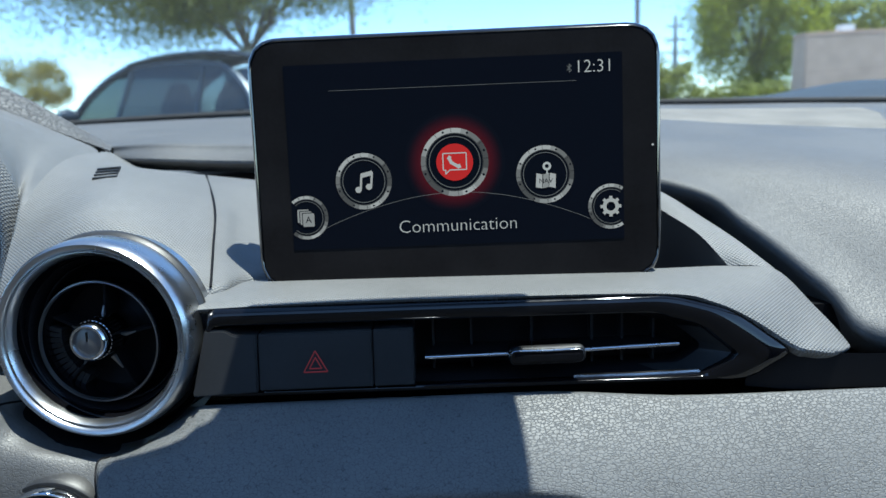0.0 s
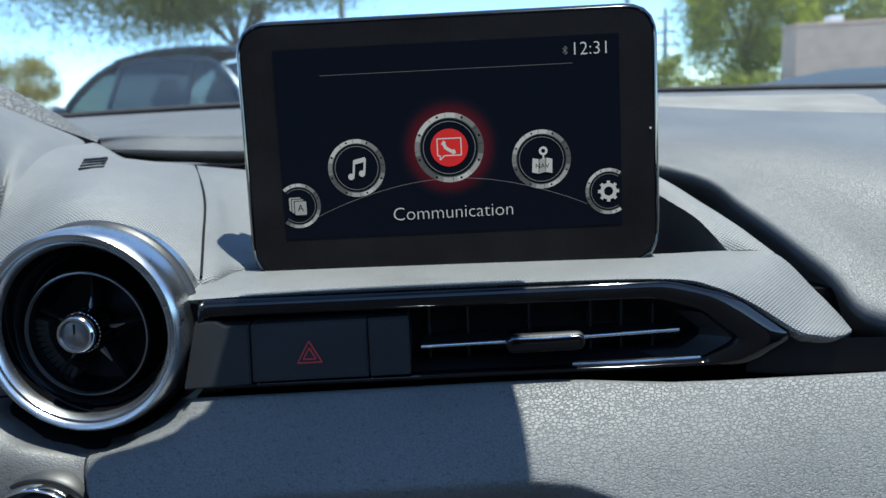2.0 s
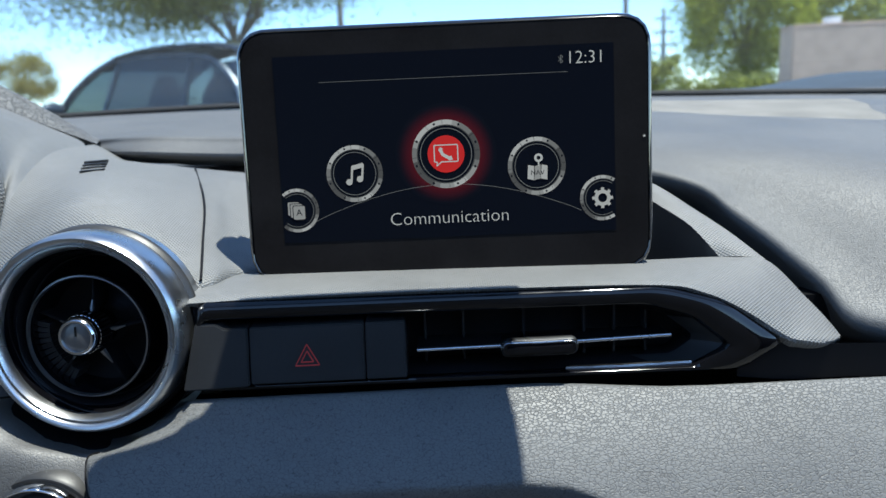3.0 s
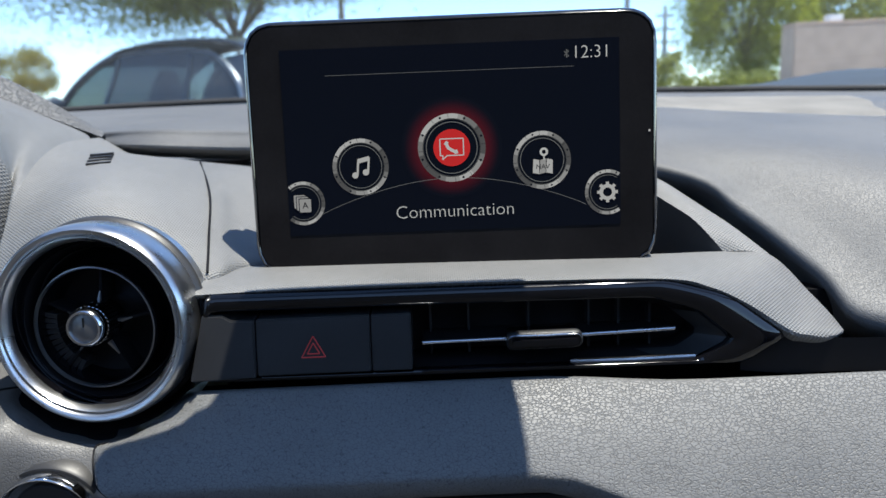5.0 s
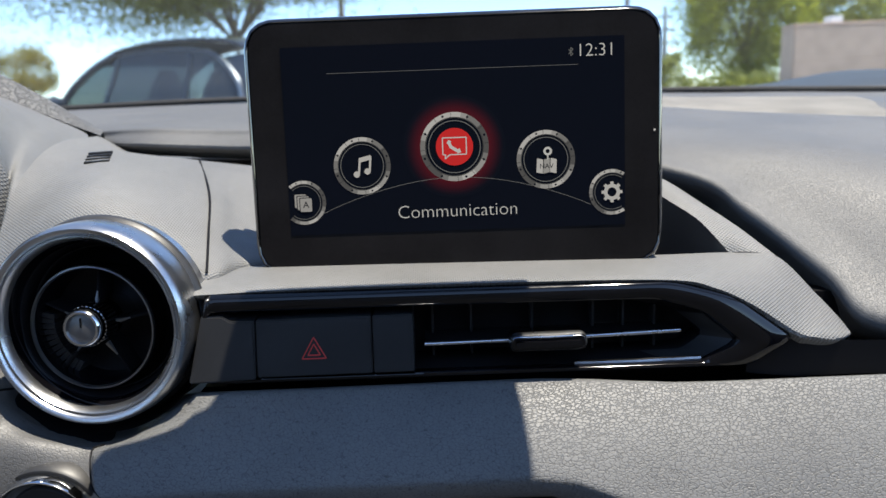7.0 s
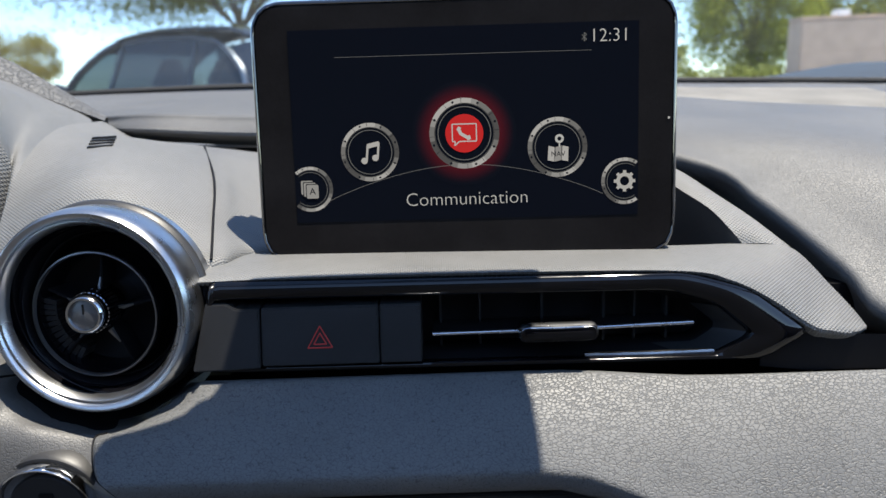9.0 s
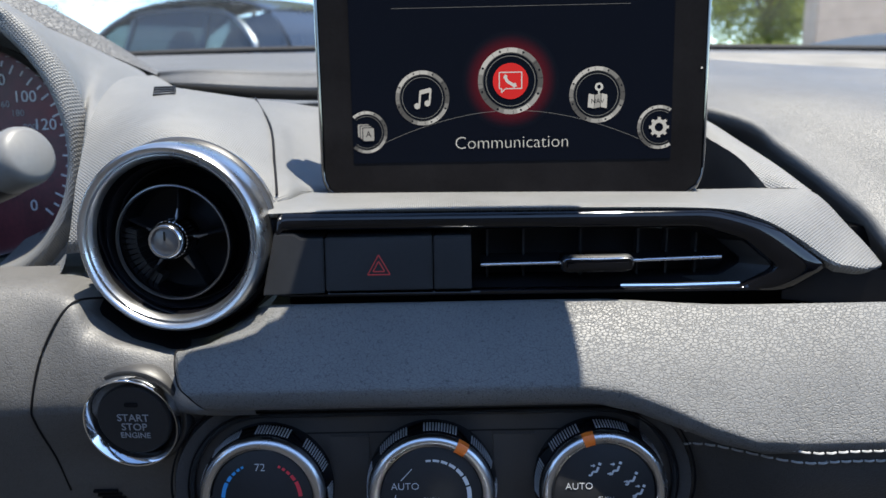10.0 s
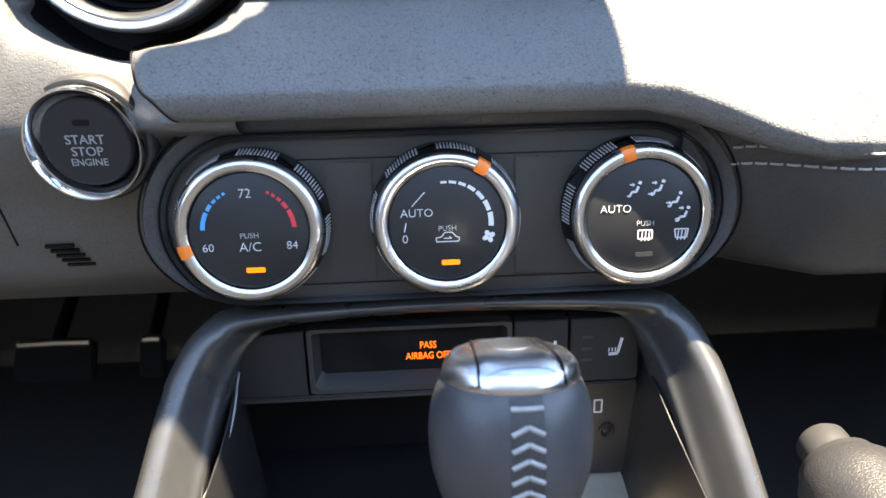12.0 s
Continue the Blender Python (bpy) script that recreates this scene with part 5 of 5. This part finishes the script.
for x0, out in ((0.0318, rect(0.0235, 0.0305, 0.0006, 0.0440, 0.0008)), (0.058, [(0.0570, -0.0145, 0.0006), (0.0880, -0.0145, 0.003), (0.0870, 0.004, 0.006), (0.0820, 0.0160, 0.008), (0.0570, 0.0160, 0.0006)])):
    sw = part("seat_heater_switch", prism(rounded(out), -0.006, 0.0016, 0.0007), M_BUTTON, bank, "dark seat heater switch")
    cx = 0.0475 if x0 < 0.05 else 0.0770
    part("seat_sign", bars([(cx + 0.0028, 0.0062, cx + 0.0012, -0.0010, 0.0013), (cx + 0.0012, -0.0012, cx - 0.0028, -0.0014, 0.0014), (cx - 0.0026, 0.0016, cx - 0.0028, -0.0002, 0.0005), (cx - 0.0012, 0.0016, cx - 0.0014, -0.0002, 0.0005), (cx + 0.0002, 0.0016, cx, -0.0002, 0.0005)], 0.0015, 0.0018), M_PRINT, sw)
    for k in range(3):
        part("level_lamp", prism(rounded(rect(0.0045, 0.0013, 0.0004, cx - 0.0125 if cx > 0.05 else cx - 0.0105, 0.0072 - k * 0.0055)), 0.0012, 0.0018), M_PLASTIC, sw)
part("lower_bezel", block((-0.090, -0.0185, -0.006), (0.088, -0.0158, 0.0010), 0.0008), M_PLASTIC, bank)

sock = thing("socket_plate", face(0.0450, 0.296, 0.6205, 3), "dark plate with a small audio socket and a device sign", "socket plate")
part("plate", prism(rounded(rect(0.050, 0.050, 0.004, -0.006, 0.000)), -0.005, 0.0, 0.001), M_PLASTIC, sock)
part("jack", lathe([(0.0040, 0.0), (0.0038, 0.0012), (0.0030, 0.0014), (0.0020, 0.0002), (0.0018, -0.003)], 32), M_BUTTON, sock, "audio jack")
part("jack_pin", lathe([(0.0018, 0.0002), (0.0009, 0.0007), (0.0, 0.0008)], 20), M_BUTTON, sock)
part("device_sign", bars([(-0.0065, 0.0100, -0.0030, 0.0100, 0.0007), (-0.0065, 0.0165, -0.0030, 0.0165, 0.0007), (-0.0065, 0.0100, -0.0065, 0.0165, 0.0007), (-0.0030, 0.0100, -0.0030, 0.0165, 0.0007), (-0.0110, 0.0132, -0.0088, 0.0148, 0.0007), (-0.0110, 0.0132, -0.0088, 0.0116, 0.0007)], 0.0, 0.0003), M_PRINT, sock)

# ---- gear lever ----
gear_t = thing("gear_lever", pose(-0.0185, 0.188, 0.7025, -16, 2, 3) @ Matrix.Scale(0.96, 4), "leather-wrapped gear knob with chrome cap and grey stitching", "gear lever")
prof = [(0.011, -0.075), (0.0116, -0.052), (0.0142, -0.036), (0.0192, -0.0235), (0.0238, -0.009), (0.0250, 0.002), (0.0243, 0.0110), (0.0224, 0.0172), (0.0203, 0.0205)]
prof = [(p.x, p.y) for p in catmull([(a, b, 0) for a, b in prof], 4)]
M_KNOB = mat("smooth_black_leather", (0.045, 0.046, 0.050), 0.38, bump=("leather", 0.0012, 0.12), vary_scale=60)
part("grip", lathe(prof, 64), M_KNOB, gear_t, "smooth dark leather grip")
dome = [(0.0202, 0.0195), (0.0209, 0.0206), (0.0207, 0.0222), (0.0198, 0.0248), (0.0180, 0.0267), (0.0140, 0.0279), (0.0070, 0.0284), (0.0, 0.0285)]
part("cap_ring", lathe(dome, 72), M_SATIN, gear_t, "chrome cap")


def on_dome(x, y, lift):
    r = math.hypot(x, y)
    return Vector((x, y, float(np.interp(r, [p[0] for p in dome[:0:-1]], [p[1] for p in dome[:0:-1]])) + lift))


plate = []
for k in range(13):
    y = 0.012 - 0.0290 * k / 12
    w = 0.0098 + 0.0022 * k / 12
    plate.append([on_dome(w * u / 6, y, 0.0003 if abs(u) == 6 or k in (0, 12) else 0.0009) for u in range(-6, 7)])
part("cap_plate", quads(plate), M_SATIN, gear_t, "bright cap insert", flip=True)
for s in (0, -1):
    part("cap_gap", tube([p[s] + Vector((0.0004 * (1 if s else -1), 0, 0.0001)) for p in plate], 0.0004, 6), M_BLACK, gear_t)
part("cap_disc", prism(arc(0, 0.001, 0.0070, 0, 352, 44), 0.0288, 0.0296, 0.0002), M_BEVEL, gear_t, "plain round emblem disc")
groove_profile = [p for p in prof if p[1] > -0.05]
for k in range(15):
    h = 0.0170 - 0.0046 * k
    r = np.interp(h, [p[1] for p in prof], [p[0] for p in prof]) + 0.0002
    r2 = np.interp(h - 0.0022, [p[1] for p in prof], [p[0] for p in prof]) + 0.0002
    for s in (-1, 1):
        if k == 0:
            pts = [(s * 0.0045 * t, -math.sqrt(max(r * r - (0.0045 * t) ** 2, 0)), h) for t in (0, 0.5, 1)]
        else:
            pts = [(s * 0.0045 * t, -math.sqrt((r + (r2 - r) * t) ** 2 - (0.0045 * t) ** 2), h - 0.0022 * t) for t in (0, 0.5, 1)]
        part("stitch", tube(pts, 0.00075, 6), M_STITCH, gear_t)
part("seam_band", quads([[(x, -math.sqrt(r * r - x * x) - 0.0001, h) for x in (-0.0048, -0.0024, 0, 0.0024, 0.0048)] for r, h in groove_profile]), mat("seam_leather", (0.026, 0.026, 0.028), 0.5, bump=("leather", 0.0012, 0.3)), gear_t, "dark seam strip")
boot = thing("gear_boot", pose(-0.0185, 0.19, 0.593), "soft dark leather gear lever boot", "boot")
part("gaiter", lathe([(0.045, 0.0), (0.042, 0.006), (0.030, 0.014), (0.024, 0.020), (0.018, 0.030), (0.0125, 0.045)], 40), M_LEATHER, boot)

# ---- handbrake ----
hb = thing("handbrake_lever", look((0.121, 0.235, 0.641), (0.123, -0.12, 0.60)) @ Matrix.Scale(1.12, 4), "dark leather handbrake lever with a grey button", "handbrake")
# Button and sleeve colours are darkened to carry the partial shade here.
part("button", lathe([(0.0, 0.017), (0.0075, 0.0165), (0.0092, 0.0145), (0.0096, 0.008), (0.0098, 0.0)], 36), mat("shaded_grey_button", (0.034, 0.034, 0.036), 0.45), hb, "grey push button")
part("grip", lathe([(0.010, 0.001), (0.0150, 0.000), (0.0175, -0.004), (0.0182, -0.012), (0.0178, -0.05), (0.0165, -0.12), (0.015, -0.18)], 40), mat("shaded_sleeve_leather", (0.024, 0.024, 0.026), 0.5, bump=("leather", 0.0014, 0.25)), hb, "dark leather sleeve with partial shade put into its colour")
part("collar", lathe([(0.0100, 0.0030), (0.0125, 0.0034), (0.0140, 0.0026), (0.0146, 0.0)], 36), M_PLASTIC, hb, "dark plastic collar")

# ---- pedals ----
for x, w in ((-0.36, 0.070), (-0.275, 0.022)):
    pd = thing("pedal", pose(x, 0.60, 0.485, 55, 0, 0), "metal-edged foot pedal in the dark footwell", "pedal", "pedals in the footwell")
    part("plate", prism(rounded(rect(w, 0.035, 0.006, 0, 0.006)), -0.006, 0.0, 0.002), M_BLACK, pd)
    part("trim", tube([(-w / 2 + 0.004, 0.022, 0.001), (0, 0.0225, 0.002), (w / 2 - 0.004, 0.022, 0.001)], 0.0035, 8), M_PEDAL, pd)
    part("arm", tube([(0, 0.02, -0.004), (0, 0.10, -0.05), (0, 0.20, -0.09)], 0.006, 8), M_BLACK, pd)

# ---- unseen rear-view mirror under the windscreen header, cut to shape its shadow ----
M_AT = face(0.0535, 0.219, 1.145, -34, 0)
mir = thing("shadow_mirror", M_AT, "unseen black rear-view mirror, outline cut to shade the padded roll", "rear-view mirror")
# Oversized stepped outline, traced back from the shadow edges on the dash.
rim = [(0.0310, -0.100, 0.004), (0.0790, 0.048, 0.004), (-0.112, 0.048, 0.010), (-0.110, -0.032, 0.006), (-0.092, -0.048, 0.004), (-0.081, -0.062, 0.004), (-0.083, -0.100, 0.003)]
part("housing", prism(rounded(rim, 6), -0.006, 0.0, 0.002), M_PLASTIC, mir)
part("mirror_glass", prism(rounded(rect(0.120, 0.090, 0.004, -0.015, -0.018), 6), 0.0, 0.001), mat("mirror_silver", (0.85, 0.85, 0.86), 0.02, 1.0, vary=0), mir)
into = M_AT.inverted()
part("stem", tube([into @ Vector(p) for p in ((0.0535, 0.225, 1.165), (0.0535, 0.19, 1.195), (0.0535, 0.125, 1.212))], 0.009, 10), M_PLASTIC, mir)

# ---- outside: parked car, trees, building, poles ----
def parked_suv(m):
    """A long wagon seen from its side, heading to -x; local x along it, z up, y across."""
    suv = thing("parked_suv", m, "dark grey parked SUV with chrome window trim", "car")
    w = 0.92

    def side(pts, y):
        return [(x, y, z) for x, z in pts]
    belt = [(-2.35, 0.78), (-1.9, 0.92), (-1.0, 1.03), (0.0, 1.06), (1.2, 1.09), (2.15, 1.10), (2.4, 1.0)]
    sill = [(-2.38, 0.40), (-1.9, 0.36), (-1.0, 0.34), (0.0, 0.34), (1.2, 0.34), (2.2, 0.40), (2.42, 0.50)]
    deck = [(x, z + (0.07 if x < -1.1 else 0.0)) for x, z in belt]
    rows = [side(sill, -w + 0.06), side([(x, (z + 0.6) / 2 + 0.14) for x, z in belt], -w - 0.01), side(belt, -w + 0.02), side(deck, -w + 0.10), side(deck, 0), side(deck, w - 0.10), side(belt, w - 0.02), side([(x, (z + 0.6) / 2 + 0.14) for x, z in belt], w + 0.01), side(sill, w - 0.06)]
    part("body", sheet(rows, 8, 4), M_SUV, suv, "dark grey painted body")
    top = [(-0.24, 1.555), (0.1, 1.685), (0.63, 1.75), (1.19, 1.755), (1.7, 1.715), (2.05, 1.60)]
    rows = [side([(x, z - 0.05) for x, z in top], -0.77), side([(x, z - 0.005) for x, z in top], -0.72), side([(x, z + 0.02) for x, z in top], 0), side([(x, z - 0.005) for x, z in top], 0.72), side([(x, z - 0.05) for x, z in top], 0.77)]
    part("roof", sheet(rows, 6, 5, 0.04), M_SUV, suv, "dark grey roof")
    part("tail", sheet([[(2.04, y, 1.59), (2.28, y * 1.08, 1.35), (2.42, y * 1.12, 1.05)] for y in (-0.74, -0.4, 0, 0.4, 0.74)], 4, 4, 0.03), M_SUV, suv, "rear hatch")
    for s in (-1, 1):
        def g(x, z):
            return Vector((x, s * (0.90 - 0.16 * max(0, (z - 1.05) / 0.6)), z))
        line = catmull([(-0.76, 1.06, 0), (-0.50, 1.34, 0), (-0.10, 1.56, 0), (0.35, 1.64, 0), (0.93, 1.645, 0), (1.35, 1.61, 0), (1.60, 1.53, 0), (1.88, 1.30, 0), (1.99, 1.10, 0)], 5)
        def foot(x):
            return -0.76 + (x + 0.76) * 0.80 if x < 0.13 else -0.05 + (x - 0.13) * 1.097
        for name, span, m, label in (("front_window", [p for p in line if p.x < 0.14], M_CLEAR, "clear front side glass"), ("side_window", [p for p in line if p.x > 0.06], M_TINT, "tinted side glass")):
            part(name, quads([[g(foot(p.x), 1.06) for p in span], [g((p.x + foot(p.x)) / 2, (p.y + 1.06) / 2) for p in span], [g(p.x, p.y) for p in span]]), m, suv, label)
        part("window_trim", tube([g(p.x, p.y) for p in line], lambda t: 0.014 + 0.022 * ease(0.6, 0.9, t), 8), M_BEVEL, suv, "chrome window line")
        part("quarter_panel", sheet([[g(1.72, 1.50), g(1.90, 1.30), g(2.00, 1.06)], [g(1.95, 1.56), g(2.12, 1.32), g(2.22, 1.06)], [g(2.06, 1.58), g(2.27, 1.34), g(2.40, 1.05)]], 4, 4, 0.02), M_SUV, suv)
        part("pillar", tube(catmull([g(-0.85, 1.02), g(-0.69, 1.19), g(-0.54, 1.33), g(-0.25, 1.51), g(0.10, 1.645)], 4), 0.045, 8), M_SUV, suv)
        for x, slant in ((0.13, -0.17), (1.22, -0.03)):
            part("pillar", tube([g(x + slant, 1.06), g(x + slant / 2, 1.3), g(x, 1.575)], 0.024, 8), M_SUV, suv)
        part("door_mirror", tube([(-0.74, s * 0.90, 1.10), (-0.77, s * 1.0, 1.13), (-0.78, s * 1.1, 1.14)], lambda t: 0.05 + 0.045 * math.sin(math.pi * min(t + 0.2, 1)), 12), M_SUV, suv)
        for x in (-1.5, 1.45):
            wheel = part("wheel", lathe([(0.36, -0.11), (0.37, -0.08), (0.37, 0.08), (0.36, 0.11), (0.25, 0.11)], 40), M_RUBBER, suv, "black tyre")
            wheel.matrix_local = pose(x, s * 0.80, 0.37, 90, 0, 0)
            part("rim", lathe([(0.25, -0.11), (0.24, -0.06), (0.08, -0.09), (0.0, -0.09), (0.0, 0.09), (0.08, 0.09), (0.24, 0.06), (0.25, 0.11)], 30), M_SATIN, wheel)
        for x in (0.35, 1.25):
            part("seat_back", sheet([[(x, s * 0.42 - 0.2, 0.9), (x + 0.05, s * 0.42, 0.9), (x, s * 0.42 + 0.2, 0.9)], [(x + 0.1, s * 0.42 - 0.2, 1.2), (x + 0.15, s * 0.42, 1.2), (x + 0.1, s * 0.42 + 0.2, 1.2)], [(x + 0.18, s * 0.42 - 0.10, 1.42), (x + 0.2, s * 0.42, 1.44), (x + 0.18, s * 0.42 + 0.10, 1.42)]], 4, 4, 0.09), M_CLOTH, suv)
    part("windscreen", sheet([[(-0.86, y, 1.06) for y in (-0.82, -0.3, 0.3, 0.82)], [(-0.52, y * 0.94, 1.34) for y in (-0.82, -0.3, 0.3, 0.82)], [(-0.20, y * 0.86, 1.555) for y in (-0.82, -0.3, 0.3, 0.82)]], 4, 4), M_TINT, suv)
    return suv


parked_suv(pose(-3.2, 9.5, YARD, 0, 0, -28))


def crown(centre, size, count, leaf, seed, droop=0.0, bunch=26):
    """Many small leaf clumps in uneven bunches."""
    rng = random.Random(seed)
    bunches = []
    for _ in range(bunch):
        while True:
            p = Vector((rng.uniform(-1, 1), rng.uniform(-1, 1), rng.uniform(-1, 1)))
            if p.length < 1:
                break
        bunches.append((Vector((p.x * size[0], p.y * size[1], p.z * size[2])), rng.uniform(0.16, 0.42)))
    verts, faces = [], []
    for i in range(count):
        c, r = bunches[i % len(bunches)]
        q = Vector((rng.gauss(0, 1), rng.gauss(0, 1), rng.gauss(0, 1))) * r * 0.55
        p = Vector(centre) + c + Vector((q.x * size[0], q.y * size[1], q.z * size[2] - droop * abs(q.x)))
        a = Vector((rng.gauss(0, 1), rng.gauss(0, 1), rng.gauss(0, 1))).normalized() * leaf * rng.uniform(0.6, 1.5)
        b = a.cross(Vector((rng.gauss(0, 1), rng.gauss(0, 1), rng.gauss(0, 1)))).normalized() * leaf * rng.uniform(0.3, 0.7)
        k = len(verts)
        verts += [p - a, p + b, p + a, p - b]
        faces.append((k, k + 1, k + 2, k + 3))
    bm = bmesh.new()
    me = bpy.data.meshes.new("tmp")
    me.from_pydata(verts, [], faces)
    bm.from_mesh(me)
    bpy.data.meshes.remove(me)
    return bm, [Vector(centre) + c for c, _ in bunches]


def tree(x, y, trunk_h, centre_z, size, leaf, count, material, seed, label, thick=0.14, lean=0.0):
    t = thing("tree", pose(x, y, YARD), label, "tree", "trees round the car park")
    bm, tips = crown((lean, 0, centre_z), size, count, leaf, seed, 0.0, 70 if count > 90000 else 26)
    part("trunk", tube(catmull([(0, 0, 0), (0.08, 0.03, trunk_h * 0.5), (0.0, 0.05, trunk_h)], 5), lambda s: thick * (1 - 0.5 * s), 10), M_BARK, t)
    for k, tip in enumerate(tips[:14]):
        mid = Vector((tip.x * 0.4, tip.y * 0.4, trunk_h + (tip.z - trunk_h) * 0.55))
        part("limb", tube(catmull([(0, 0.04, trunk_h * 0.95), mid, tip], 4), lambda s: thick * 0.42 * (1 - 0.85 * s), 6), M_BARK, t)
    part("crown", bm, material, t, "", 0)
    return t


tree(-4.6, 19.0, 2.6, 5.1, (4.7, 3.0, 2.0), 0.046, 130000, M_LEAF, 3, "wide olive-green tree with a spreading thin crown", 0.10, -0.9)
tree(-16.5, 31.0, 1.2, 2.35, (1.5, 1.3, 1.35), 0.045, 12000, M_LEAF3, 5, "small yellow-flowering tree at the car park edge", 0.09)
tree(24.8, 60.0, 3.0, 6.4, (4.6, 3.4, 5.6), 0.135, 42000, M_LEAF2, 7, "tall bright green bushy tree behind the building", 0.3)
tree(9.9, 34.0, 0.8, 1.9, (1.7, 1.5, 0.9), 0.11, 3000, M_LEAF, 9, "low dark green shrub tree", 0.1)
tree(34.5, 62.0, 4.0, 6.4, (4.2, 3.5, 1.5), 0.2, 5000, M_LEAF, 11, "dark green tree behind the flat roof", 0.25)

bld = thing("flat_roofed_building", pose(19.1, 40.0, YARD, 0, 0, -6), "low tan stucco building with a flat roof", "building")
part("wall", block((0, 0, 0), (26, 2.0, 3.78), 0.05), M_STUCCO, bld, "plain tan stucco wall")
part("parapet", block((-0.01, -0.01, 3.79), (26.01, 2.01, 3.98), 0.03), M_STUCCO, bld)
part("roof_unit", block((2.0, 0.8, 3.98), (2.7, 1.6, 4.35), 0.05), M_WHITE, bld, "white rooftop unit")

for x, y, h, r in ((10.5, 40.5, 11.0, 0.16), (-2.75, 26.0, 9.0, 0.12)):
    p = thing("lamp_pole", pose(x, y, YARD), "tall weathered brown pole", "pole")
    part("shaft", tube([(0, 0, 0), (0, 0, h / 2), (0, 0, h)], lambda t: r * (1 - 0.35 * t), 10), M_POLE, p)
    part("base", lathe([(0.3, 0), (0.3, 0.35), (0.2, 0.42)], 20), M_STUCCO, p)

py = thing("power_pylon", pose(18.8, 61.0, YARD), "pale distant power pole with cross arms", "pylon")
part("mast", tube([(0, 0, 0), (0, 0, 3.6), (0, 0, 7.2)], lambda t: 0.32 * (1 - 0.6 * t), 8), M_FAR, py)
for z, wd in ((4.4, 1.1), (5.4, 0.9), (6.4, 0.7)):
    part("cross_arm", block((-wd, -0.08, z - 0.08), (wd, 0.08, z + 0.08)), M_FAR, py)

hedge = []
for k in range(9):
    bm, _ = crown((-14 + k * 5.2, 46 + (k % 3), 0.9), (3.0, 1.0, 0.8), 1500, 0.13, 40 + k)
    hedge.append(bm)
tagged(part("shrubs", merge(*hedge), M_LEAF, None, "", 0), "low dark green shrubs along the far edge", "shrubs", "", "stuff")
